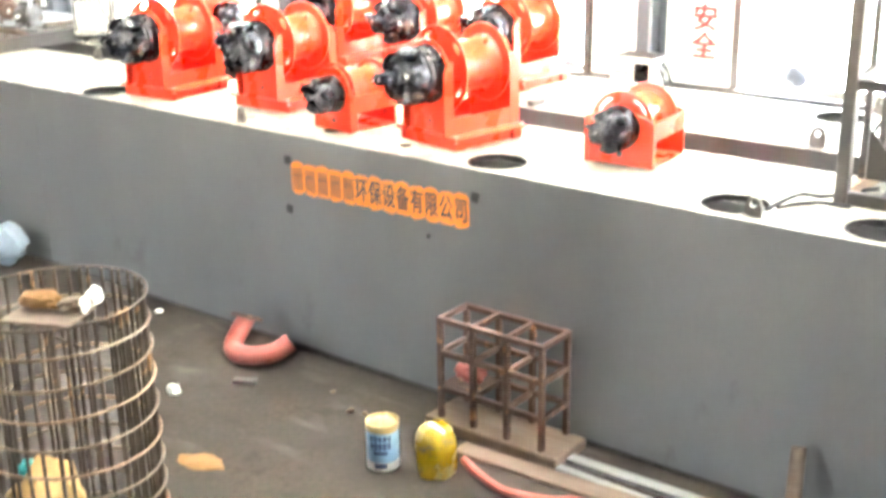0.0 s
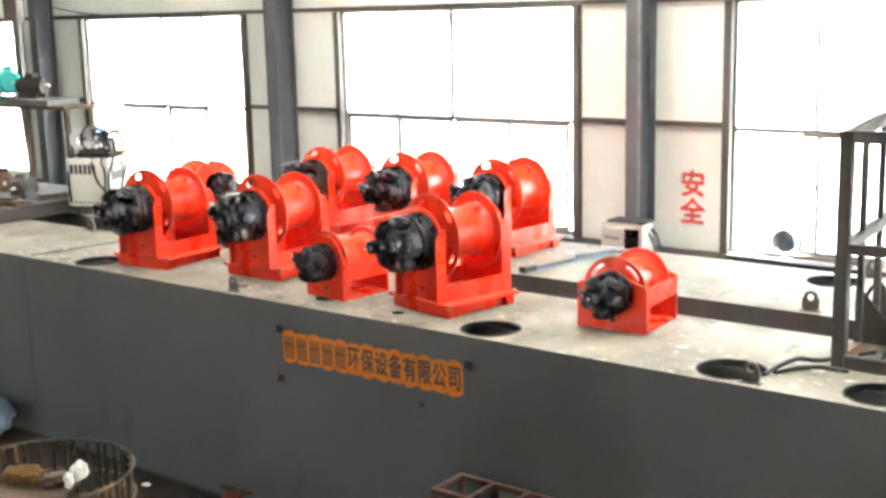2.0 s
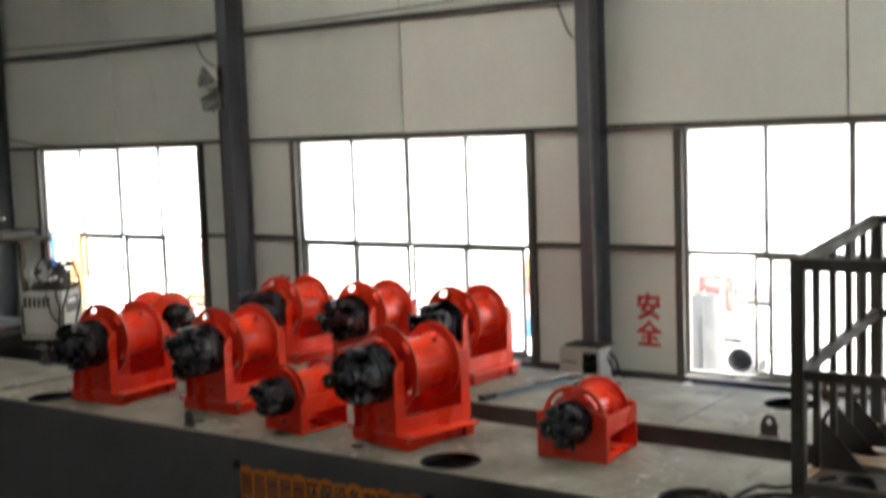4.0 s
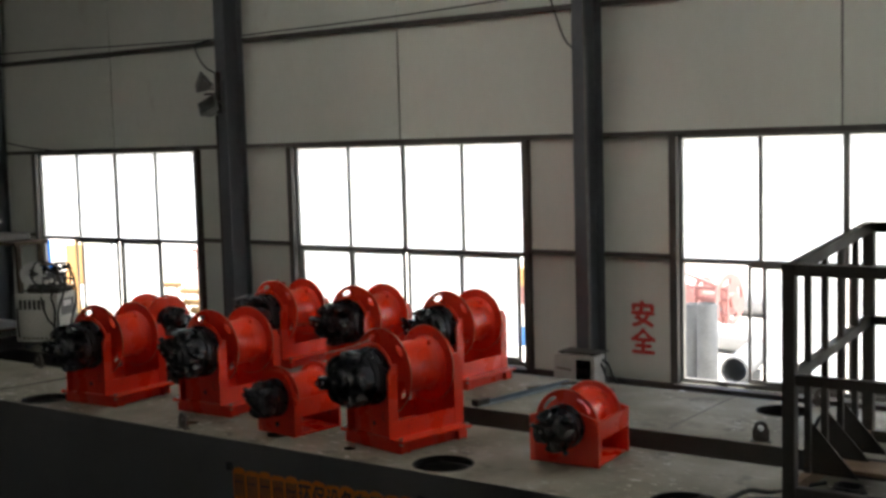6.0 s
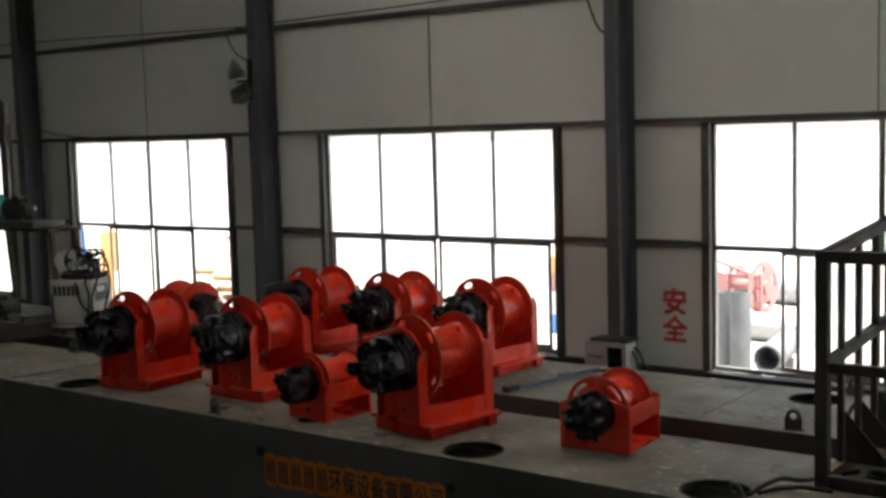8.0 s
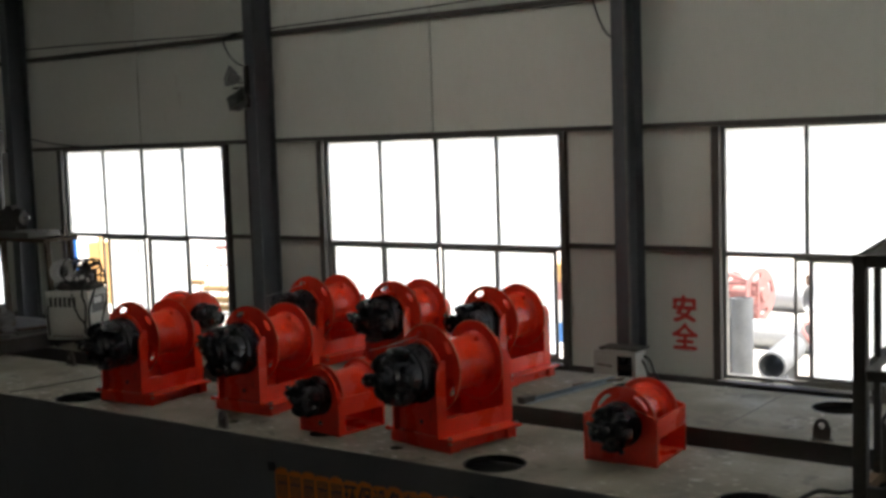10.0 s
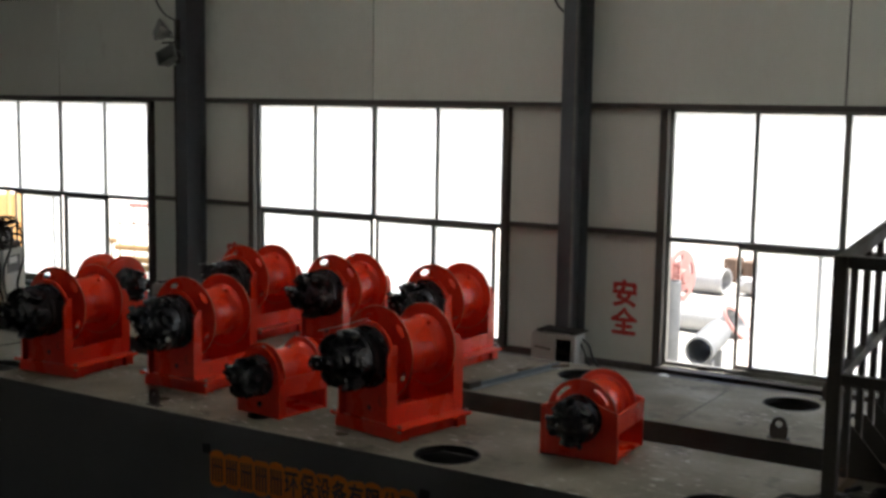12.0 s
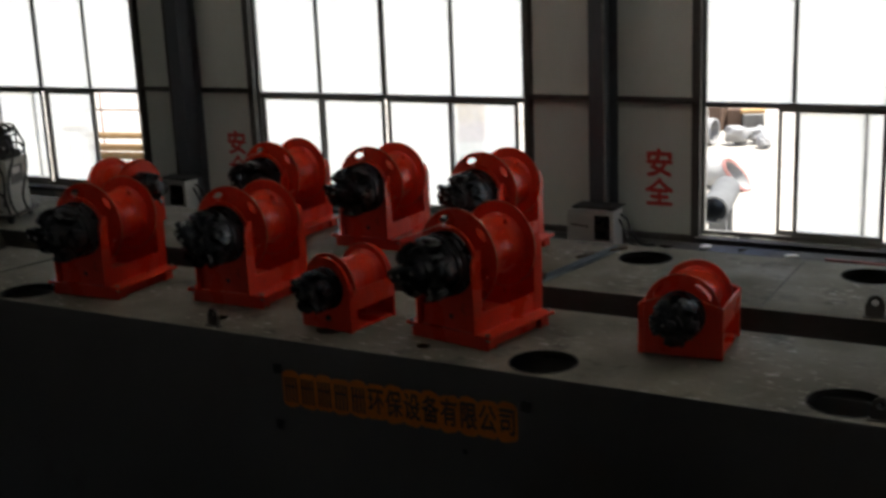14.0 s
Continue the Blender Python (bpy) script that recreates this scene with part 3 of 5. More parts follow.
def lifting_lug(x, y, turn, h=0.16, w=0.14):
    lug = thing("lifting_lug", pose(x, y, 0, 0, 0, turn), "dark steel lifting lug welded on the deck edge", "lifting lug", "lifting lugs")
    bm = bmesh.new()
    r, zc, out = w * 0.42, h - w * 0.42, []
    n = 28
    hole = w * 0.2
    # eye plate: outer outline and round hole, joined by quads
    outer = []
    for i in range(n):
        a = 2 * math.pi * i / n
        c, s = math.cos(a), math.sin(a)
        if s >= 0:
            outer.append((r * c, zc + r * s))
        else:
            t = min((zc) / -s, (w / 2) / max(abs(c), 1e-6))
            outer.append((t * c, zc + t * s))
    for y0, y1 in ((-0.012, 0.012),):
        rows = [[bm.verts.new((x, yy, z)) for x, z in outer] for yy in (y0, y1)]
        ins = [[bm.verts.new((hole * math.cos(2 * math.pi * i / n), yy, zc + hole * math.sin(2 * math.pi * i / n))) for i in range(n)] for yy in (y0, y1)]
        for i in range(n):
            j = (i + 1) % n
            bm.faces.new((rows[0][i], rows[0][j], ins[0][j], ins[0][i]))
            bm.faces.new((rows[1][i], ins[1][i], ins[1][j], rows[1][j]))
            bm.faces.new((rows[0][i], rows[1][i], rows[1][j], rows[0][j]))
            bm.faces.new((ins[0][i], ins[0][j], ins[1][j], ins[1][i]))
    part("eye_plate", bm, LUGSTEEL, lug)
    part("weld_pad", boxed(-w * 0.62, w * 0.62, -0.03, 0.03, 0.0, 0.008), DARKSTEEL, lug)
    return lug


for x, y, t, h, w in ((2.86, -6.04, 4, 0.14, 0.115), (-1.93, -6.05, -8, 0.14, 0.11), (2.50, -4.08, 12, 0.165, 0.13), (2.52, -2.66, 8, 0.165, 0.13), (-5.70, -4.80, 0, 0.15, 0.14)):
    lifting_lug(x, y, t, h, w)

# ---- orange sign on the hull ----
sign = thing("hull_sign", Matrix.Translation((-0.31, FY0, -0.36)) @ Matrix.Rotation(radians(-0.6), 4, "Y"), "orange sign with dark marks on the grey hull", "sign")
rng = random.Random(4)
bm = bmesh.new()
top, low, N = [], [], 78
for i in range(N + 1):
    x = -0.945 + 1.89 * i / N
    lobe = min(1.0, 1.7 * abs(math.sin(math.pi * i / 6.0)))
    top.append((x, 0.112 + 0.024 * lobe + 0.007 * math.sin(i * 0.53) + rng.uniform(-0.003, 0.003)))
    low.append((x, -0.112 - 0.022 * lobe - 0.006 * math.sin(i * 0.71) - rng.uniform(-0.003, 0.003)))
slab(bm, low + top[::-1], -0.006, -0.001)
part("film", bm, ORANGE, sign)
# the name as plain bars, then the readable words
for i in range(5):
    cx, bm = -0.945 + 1.89 * (i + 0.5) / 13, bmesh.new()
    for x in (-0.045, -0.015, 0.015, 0.045):
        box(bm, cx + x - 0.0075, cx + x + 0.0075, -0.0085, -0.0065, -0.10, 0.09)
    box(bm, cx - 0.055, cx + 0.055, -0.0090, -0.0070, 0.015, 0.030)
    part("mark", bm, INK, sign)


def glyph(ch, size, bold, deep):
    """One character as a mesh in the plane y = 0, made bolder by shifted copies."""
    cu = bpy.data.curves.new("glyph", "FONT")
    cu.body, cu.size, cu.extrude, cu.align_x, cu.align_y = ch, size, deep, "CENTER", "CENTER"
    tmp = new("glyph_curve", cu)
    mesh = bpy.data.meshes.new_from_object(tmp.evaluated_get(bpy.context.evaluated_depsgraph_get()))
    bpy.data.objects.remove(tmp)
    bm = bmesh.new()
    for k, (dx, dz) in enumerate(((0, 0), (bold, 0), (-bold, 0), (0, bold), (0, -bold))):
        old = set(bm.verts)
        bm.from_mesh(mesh)
        m = Matrix.Translation((dx, -0.0003 * k, dz)) @ Matrix.Rotation(radians(90), 4, "X")
        bmesh.ops.transform(bm, matrix=m, verts=[v for v in bm.verts if v not in old])
    bpy.data.meshes.remove(mesh)
    return bm


for i, ch in enumerate("\u73af\u4fdd\u8bbe\u5907\u6709\u9650\u516c\u53f8"):
    at = Matrix.Translation((-0.945 + 1.89 * (i + 5.5) / 13, -0.0075, -0.005)) @ Matrix.Diagonal((0.80, 1, 1.22, 1))
    part("letter", glyph(ch, 0.168, 0.0042, 0.0005), INK, sign, "", at)
for x, z, s in ((-1.29, -0.225, 0.036), (-1.30, -0.66, 0.034), (0.70, -0.215, 0.038), (0.24, -0.61, 0.016)):
    bm = boxed(-s, s, -0.02, 0.0, -s, s, bevel=0.006)
    single("magnet", bm, RUBBER, Matrix.Translation((x, FY0, z)) @ Matrix.Rotation(radians(rng.uniform(-8, 8)), 4, "Y"), "small dark square magnet on the hull", "magnet", "magnets")

# ---- red wall lettering ----
def wall_letters(x, z, size):
    for ch, dz in (("\u5b89", 0.0), ("\u5168", -0.335)):
        single("wall_letter", glyph(ch, size, 0.012, 0.001), REDINK, Matrix.Translation((x, -0.0035, z + dz)),
               "red stencilled character painted on the white wall", "lettering", "safety lettering")


wall_letters(-0.50, 0.265, 0.33)
wall_letters(-6.50, 0.265, 0.33)


# ---- winches ----
def polar_plate(bm, radii, seg, y0, y1, skip):
    """A disc between two y, of rings and sectors; skip(ring, sector) leaves a sector out."""
    v = {}
    for j, r in enumerate(radii):
        for i in range(seg):
            a = 2 * math.pi * i / seg
            for k, y in enumerate((y0, y1)):
                v[j, i, k] = bm.verts.new((r * math.cos(a), y, r * math.sin(a)))
    kept = {(j, i) for j in range(len(radii) - 1) for i in range(seg) if not skip(j, i)}
    for j, i in kept:
        n = (i + 1) % seg
        bm.faces.new((v[j, i, 0], v[j + 1, i, 0], v[j + 1, n, 0], v[j, n, 0]))
        bm.faces.new((v[j, i, 1], v[j, n, 1], v[j + 1, n, 1], v[j + 1, i, 1]))
        if (j + 1, i) not in kept:
            bm.faces.new((v[j + 1, i, 0], v[j + 1, i, 1], v[j + 1, n, 1], v[j + 1, n, 0]))
        if (j - 1, i) not in kept:
            bm.faces.new((v[j, i, 0], v[j, n, 0], v[j, n, 1], v[j, i, 1]))
        if (j, n) not in kept:
            bm.faces.new((v[j, n, 0], v[j + 1, n, 0], v[j + 1, n, 1], v[j, n, 1]))
        if (j, (i - 1) % seg) not in kept:
            bm.faces.new((v[j, i, 0], v[j, i, 1], v[j + 1, i, 1], v[j + 1, i, 0]))


def drum_flange(r, y0, y1, holes=5, seg=70, phase=8, wide=4, inner=0.785):
    bm = bmesh.new()
    per = seg // holes
    polar_plate(bm, [0.02, r * 0.55, r * (inner - 0.03), r * inner, r * (inner + 0.09), r * (inner + 0.12), r * 0.985, r], seg, y0, y1,
                lambda j, i: wide and ((j == 3 and (i + phase) % per < wide) or (j in (2, 4) and 1 <= (i + phase) % per < wide - 1)))
    return bm


def arch(w, z0, zs, zc, r, n=22):
    """Outline of a side plate: straight sides to the shoulder, then a round top."""
    a0 = math.asin(max(-1, min(1, (zs - zc) / r)))
    x_at = r * math.cos(a0)
    pts = [(-w / 2, z0), (w / 2, z0), (w / 2, zs)] if w / 2 > x_at + 1e-4 else [(-w / 2, z0), (w / 2, z0)]
    pts += [(r * math.cos(a0 + (math.pi - 2 * a0) * i / n), zc + r * math.sin(a0 + (math.pi - 2 * a0) * i / n)) for i in range(n + 1)]
    if w / 2 > x_at + 1e-4:
        pts.append((-w / 2, zs))
    return pts


def radial_motor(parent, r, y_plate, zc, deep, turn):
    """Black planetary hub with a five-cylinder radial hydraulic motor in front of it."""
    axis = Matrix.Translation((0, y_plate, zc))
    bm = bmesh.new()
    lathe(bm, [(r, 0.0), (r, -deep * 0.20), (r * 0.92, -deep * 0.22), (r * 0.92, -deep * 0.85), (r * 0.97, -deep * 0.87), (r * 0.97, -deep * 1.0), (r * 0.80, -deep * 1.06)], 44)
    for i in range(18):
        a = 2 * math.pi * i / 18
        rod(bm, (r * 0.96 * math.cos(a), -deep * 0.19, r * 0.96 * math.sin(a)), (r * 0.96 * math.cos(a), -deep * 0.29, r * 0.96 * math.sin(a)), r * 0.045, 6)
    hub = part("gear_hub", bm, BLACK, parent, "glossy black planetary gear hub", axis)
    bm = bmesh.new()
    lathe(bm, [(r * 0.93, -deep * 0.50), (r * 0.955, -deep * 0.52), (r * 0.955, -deep * 0.60), (r * 0.93, -deep * 0.62)], 44)
    part("rim", bm, BLACK, hub)
    m = axis @ Matrix.Rotation(radians(turn), 4, "Y")
    bm = bmesh.new()
    y0, y1 = -deep * 1.02, -deep * 2.15
    ym = (y0 + y1) / 2
    lathe(bm, [(r * 0.86, y0), (r * 0.88, y0 - deep * 0.03), (r * 0.88, y0 - deep * 0.20), (r * 0.70, y0 - deep * 0.26), (r * 0.66, y1 + deep * 0.12), (r * 0.56, y1), (r * 0.2, y1 - 0.004)], 36)
    motor = part("hydraulic_motor", bm, BLACK, parent, "black five-cylinder hydraulic motor", m)
    for i in range(5):
        turned = Matrix.Rotation(2 * math.pi * i / 5, 4, "Y")
        bm = bmesh.new()
        q = r * 0.355
        rings = []
        for x, s in ((0.25, 1.0), (0.75, 0.96), (0.76, 1.12), (0.88, 1.12), (0.90, 1.02), (0.90, 0.66), (0.965, 0.60), (0.98, 0.2)):
            rings.append([Vector((r * x, ym + q * s * math.cos(a), q * s * math.sin(a))) for a in (2 * math.pi * k / 20 for k in range(20))])
        loft(bm, rings)
        for k in range(6):
            a = 2 * math.pi * k / 6
            c, s = q * 0.88 * math.cos(a), q * 0.88 * math.sin(a)
            rod(bm, (r * 0.87, ym + c, s), (r * 0.925, ym + c, s), r * 0.045, 6)
        a = math.pi / 5
        c, s = math.cos(a), math.sin(a)
        rod(bm, (r * 0.62 * c, y0 - deep * 0.1, r * 0.62 * s), (r * 0.62 * c, y1 + deep * 0.05, r * 0.62 * s), r * 0.10, 10)
        rod(bm, (r * 0.62 * c, y1 + deep * 0.05, r * 0.62 * s), (r * 0.62 * c, y1 - deep * 0.08, r * 0.62 * s), r * 0.055, 6)
        part("cylinder", bm, BLACK, motor, "", turned)
    bm = bmesh.new()
    lathe(bm, [(r * 0.40, y1), (r * 0.40, y1 - deep * 0.22), (r * 0.34, y1 - deep * 0.26), (r * 0.22, y1 - deep * 0.27), (r * 0.22, y1 - deep * 0.62), (r * 0.16, y1 - deep * 0.68), (r * 0.03, y1 - deep * 0.69)], 22)
    for i in range(8):
        a = 2 * math.pi * i / 8 + 0.2
        rod(bm, (r * 0.30 * math.cos(a), y1 - deep * 0.25, r * 0.30 * math.sin(a)), (r * 0.30 * math.cos(a), y1 - deep * 0.33, r * 0.30 * math.sin(a)), r * 0.045, 6)
    part("distributor", bm, BLACK, motor)
    bm = boxed(-r * 0.66, -r * 0.10, y1 - deep * 0.78, y1 - deep * 0.20, -r * 0.21, r * 0.23, bevel=0.006)
    rod(bm, (-r * 0.66, y1 - deep * 0.48, r * 0.02), (-r * 0.86, y1 - deep * 0.48, r * 0.02), r * 0.115, 12)
    rod(bm, (-r * 0.50, y1 - deep * 0.78, r * 0.02), (-r * 0.50, y1 - deep * 1.0, r * 0.02), r * 0.115, 12)
    rod(bm, (-r * 0.24, y1 - deep * 0.78, r * 0.02), (-r * 0.24, y1 - deep * 0.94, r * 0.02), r * 0.10, 12)
    part("valve_block", bm, BLACK, motor, "black valve block with ports")
    for x, d in ((-r * 0.50, 1.0), (-r * 0.24, 0.94)):
        bm = bmesh.new()
        rod(bm, (x, y1 - deep * d, r * 0.02), (x, y1 - deep * (d + 0.02), r * 0.02), r * 0.06, 10)
        part("port_plug", bm, STEEL, motor, "bare steel port plug")
    return motor


def big_winch(at):
    w = thing("winch", at, "orange-red hydraulic winch with black motor, bare drum", "winch", "winches on the pontoons")
    W, L, zc = 0.69, 0.71, 0.594
    # base: channels on the deck, a plate with overhang on top
    for y in (-L / 2 + 0.045, L / 2 - 0.045):
        bm = bmesh.new()
        box(bm, -W / 2, W / 2, y - 0.045, y - 0.036, 0, 0.088)
        box(bm, -W / 2, W / 2, y + 0.036, y + 0.045, 0, 0.088)
        box(bm, -W / 2 + 0.002, W / 2 - 0.002, y - 0.036, y + 0.036, 0.008, 0.088)
        part("base_channel", bm, RED, w)
    for x in (-W / 2 + 0.05, W / 2 - 0.05):
        part("base_beam", boxed(x - 0.008, x + 0.008, -L / 2 + 0.092, L / 2 - 0.092, 0.0, 0.088), RED, w)
    part("base_plate", boxed(-W / 2 - 0.04, W / 2 + 0.04, -L / 2 - 0.025, L / 2 + 0.025, 0.088, 0.108, bevel=0.003), RED, w)
    for x in (-W / 2, W / 2):
        for y in (-L / 2 - 0.005, L / 2 + 0.005):
            bm = bmesh.new()
            rod(bm, (x, y, 0.070), (x, y, 0.126), 0.015, 6)
            part("bolt", bm, STEEL, w, "steel bolt at the base corner")
    # end plates with edge strips
    for y, s in ((-L / 2 + 0.02, 1), (L / 2 - 0.02, -1)):
        bm = bmesh.new()
        slab(bm, arch(0.50, 0.108, zc - 0.02, zc, 0.248), y - 0.011, y + 0.011)
        plate = part("end_plate", bm, RED, w)
        for x in (-0.254, 0.254):
            bm = bmesh.new()
            y0, y1 = y - s * 0.070, y + s * 0.030
            side = [(y0, 0.108), (y1, 0.108), (y1, zc + 0.10), (y - s * 0.02, zc + 0.10), (y0, zc + 0.02)]
            loft(bm, [[Vector((x - 0.007, p, q)) for p, q in side], [Vector((x + 0.007, p, q)) for p, q in side]])
            part("edge_strip", bm, RED, plate)
        bm = bmesh.new()
        lathe(bm, [(0.034, -0.006), (0.034, 0.006)], 18, Matrix.Translation((0.02, y - s * 0.013, 0.20)))
        part("boss", bm, RED, plate)
        bm = bmesh.new()
        lathe(bm, [(0.018, -0.0075), (0.018, 0.0075)], 14, Matrix.Translation((0.02, y - s * 0.013, 0.20)))
        part("plug", bm, BLACK, plate, "dark oil plug")
    for x in (-0.25, 0.25):
        part("side_plate", boxed(x - 0.006, x + 0.006, -L / 2 + 0.032, L / 2 - 0.032, 0.108, 0.245), RED, w)
    # drum between two flanges
    axis = Matrix.Translation((0, 0, zc))
    bm = bmesh.new()
    f0, f1 = -L / 2 + 0.125, L / 2 - 0.10
    lathe(bm, [(0.235, f0 + 0.008), (0.213, f0 + 0.03), (0.208, f0 + 0.05), (0.208, f1 - 0.05), (0.213, f1 - 0.03), (0.235, f1 - 0.008)], 48)
    part("drum", bm, RED, w, "bare orange-red rope drum", axis)
    for y, fr, n in ((f0 - 0.008, 0.348, 4), (f1 - 0.008, 0.316, 0)):
        flange = part("drum_flange", drum_flange(fr, y, y + 0.016, wide=n), RED, w, "", axis)
        bm = bmesh.new()
        tube(bm, [(fr * math.cos(a), y + 0.004, fr * math.sin(a)) for a in (2 * math.pi * i / 64 for i in range(64))], 0.005, 5, closed=True)
        part("worn_edge", bm, WORNEDGE, flange, "worn edge of the flange, highlight in its pale colour")
    bm = bmesh.new()
    rod(bm, (0.12, f1 - 0.10, 0.19), (0.15, f1 - 0.10, 0.21), 0.018, 8)
    part("rope_clamp", bm, RED, w, "", axis)
    radial_motor(w, 0.232, -L / 2 + 0.009, zc - 0.012, 0.145, 12)
    bm = bmesh.new()
    lathe(bm, [(0.16, 0.0), (0.16, 0.02), (0.12, 0.05), (0.05, 0.055)], 28, Matrix.Translation((0, L / 2 - 0.009, zc)))
    part("bearing_cap", bm, RED, w)
    return w


def small_winch(at, W, L, zs, zc, r, motor_r, turn, label, tall_side=True):
    w = thing("winch", at, label, "winch", "winches on the pontoons")
    for y, s in ((-L / 2 + 0.012, 1), (L / 2 - 0.012, -1)):
        bm = bmesh.new()
        if tall_side:
            slab(bm, [(-W / 2, 0), (W / 2, 0), (W / 2, zs), (W * 0.14, zs + 0.065), (-W * 0.14, zs + 0.065), (-W / 2, zs)], y - 0.01, y + 0.01)
        else:
            slab(bm, arch(W, 0.0, zs * 0.75, zc, r - 0.025), y - 0.01, y + 0.01)
        plate = part("end_plate", bm, RED, w)
        if tall_side:
            bm = bmesh.new()
            tube(bm, [(px, y - s * 0.010, pz) for px, pz in ((-W / 2, 0.02), (-W / 2, zs), (-W * 0.14, zs + 0.065), (W * 0.14, zs + 0.065), (W / 2, zs), (W / 2, 0.02))], 0.0028, 5)
            part("worn_edge", bm, WORNEDGE, plate, "worn edge of the plate, highlight in its pale colour")
        bm = bmesh.new()
        lathe(bm, [(0.022, -0.006), (0.022, 0.006)], 14, Matrix.Translation((0.01, y - s * 0.013, 0.085)))
        part("plug", bm, BLACK, plate, "dark oil plug")
    for x in (-W / 2 + 0.008, W / 2 - 0.008):
        bm = bmesh.new()
        if tall_side:
            box(bm, x - 0.008, x + 0.008, -L / 2 + 0.022, L / 2 - 0.022, zs - 0.145, zs - 0.004)
        else:
            box(bm, x - 0.008, x + 0.008, -L / 2 + 0.022, L / 2 - 0.022, 0.16, zs - 0.03)
        part("side_plate", bm, RED, w)
    for x in (-W / 2 + 0.02, W / 2 - 0.02):
        part("corner_strip", boxed(x - 0.02, x + 0.02, -L / 2 - 0.006, -L / 2 + 0.001, 0.0, zs - 0.01), RED, w)
        part("corner_strip", boxed(x - 0.004, x + 0.004, -L / 2 + 0.022, -L / 2 + 0.085, 0.0, zs - 0.15 if tall_side else 0.16), RED, w)
    part("base_plate", boxed(-W / 2 + 0.017, W / 2 - 0.017, -L / 2 + 0.022, L / 2 - 0.022, 0.0, 0.016), RED, w)
    axis = Matrix.Translation((0, 0, zc))
    bm = bmesh.new()
    fy = L / 2 - 0.06
    lathe(bm, [(r * 0.78, -fy), (r * 0.69, -fy + 0.02), (r * 0.67, -fy + 0.04), (r * 0.67, fy - 0.04), (r * 0.69, fy - 0.02), (r * 0.78, fy)], 40)
    part("drum", bm, RED, w, "bare orange-red rope drum", axis)
    for y, n in ((-fy - 0.014, 8 if tall_side else 4), (fy, 0)):
        fr = r if n else r * 0.94
        flange = part("drum_flange", drum_flange(fr, y, y + 0.014, 4, 72, 13 if tall_side else 2, n, 0.76 if tall_side else 0.785), RED, w, "", axis)
        bm = bmesh.new()
        tube(bm, [(fr * math.cos(a), y + 0.002, fr * math.sin(a)) for a in (2 * math.pi * i / 64 for i in range(64))], 0.003, 5, closed=True)
        part("worn_edge", bm, WORNEDGE, flange, "worn edge of the flange, highlight in its pale colour")
    radial_motor(w, motor_r, -L / 2, zc - 0.01, motor_r * 0.6, turn)
    return w


first = big_winch(pose(-3.52, -5.45, 0, 0, 0, 4))
placed = [copy_thing(first, pose(x, y, 0, 0, 0, t)) for x, y, t in ((-2.20, -5.20, 1), (0.0, -5.39, -11), (-3.32, -3.18, -1), (-2.15, -3.19, 0), (-0.95, -3.19, -4))]
for w, turn in zip(placed, (40, -20, 60, 5, 30)):
    for ob in w.children:
        if ob.name.startswith("hydraulic_motor"):
            ob.matrix_basis = ob.matrix_basis @ Matrix.Rotation(radians(turn), 4, "Y")
for w in (placed[1], placed[2]):
    bm = bmesh.new()
    tube(bm, smooth_curve([(-0.02, -0.335, 0.86), (-0.16, -0.46, 0.80), (-0.30, -0.58, 0.755)], 5), 0.0028, 5)
    part("cord", bm, WHITE, w, "thin pale cord tied over the motor")
small_winch(pose(1.472, -5.13, 0, 0, 0, 4), 0.565, 0.56, 0.345, 0.297, 0.255, 0.168, 20, "small orange-red winch in a boxy frame on the deck")
small_winch(pose(-1.04, -5.53, 0, 0, 0, -6), 0.47, 0.52, 0.34, 0.325, 0.24, 0.162, 50, "small orange-red winch with black motor between larger ones", False)
small_winch(pose(-5.30, -3.40, 0, 0, 0, 80), 0.54, 0.58, 0.42, 0.395, 0.30, 0.18, 0, "small orange-red winch turned sideways on the rear pontoon", False)


# ---- railing cage on the front deck ----
cage = thing("railing_cage", Matrix.Translation((3.2, -5.42, 0)), "dark welded steel railing cage standing across both pontoons", "railing")
CX, CY, CT, CM = 1.55, 1.78, 1.56, 0.80
t = 0.042
RISE = 0.15
for x, y in ((0, 0), (CX, 0), (0, CY), (CX, CY)):
    part("post", boxed(x - t, x + t, y - t, y + t, 0.0, CT + (RISE if y else 0), bevel=0.006), DARKSTEEL, cage)
for z, h in ((CT - 0.04, 0.04), (CM, 0.035), (0.045, 0.045)):
    lift = RISE if z > 0.1 else 0
    for y in (0, CY):
        e = lift if y else 0
        part("rail", boxed(t, CX - t, y - 0.03, y + 0.03, z + e - h, z + e + h, bevel=0.005), DARKSTEEL, cage)
    for x in (0, CX):
        bm = bmesh.new()
        loft(bm, [[Vector((x + a, y, zz + b)) for a, b in ((-0.03, -h), (0.03, -h), (0.03, h), (-0.03, h))] for y, zz in ((t, z), (CY - t, z + lift))])
        part("rail", bm, DARKSTEEL if z > 0.1 else RUSTPLATE, cage)
for i in range(1, 5):
    y = CY * i / 5
    for x in (0, CX):
        part("baluster", boxed(x - 0.022, x + 0.022, y - 0.022, y + 0.022, 0.09, CT - 0.085 + RISE * i / 5, bevel=0.004), DARKSTEEL, cage)
for i in range(3):
    y = CY * (i + 1) / 5
    bm = bmesh.new()
    slab(bm, [(0.03, 0.09), (0.34, 0.09), (0.03, 0.44)], y - 0.006, y + 0.006)
    part("gusset", bm, DARKSTEEL, cage, "triangular dark steel gusset")
part("step_plate", boxed(0.06, CX - 0.06, 0.45, 0.75, 0.09, 0.12), RUSTPLATE, cage, "brown steel plate across the base")
bm = bmesh.new()
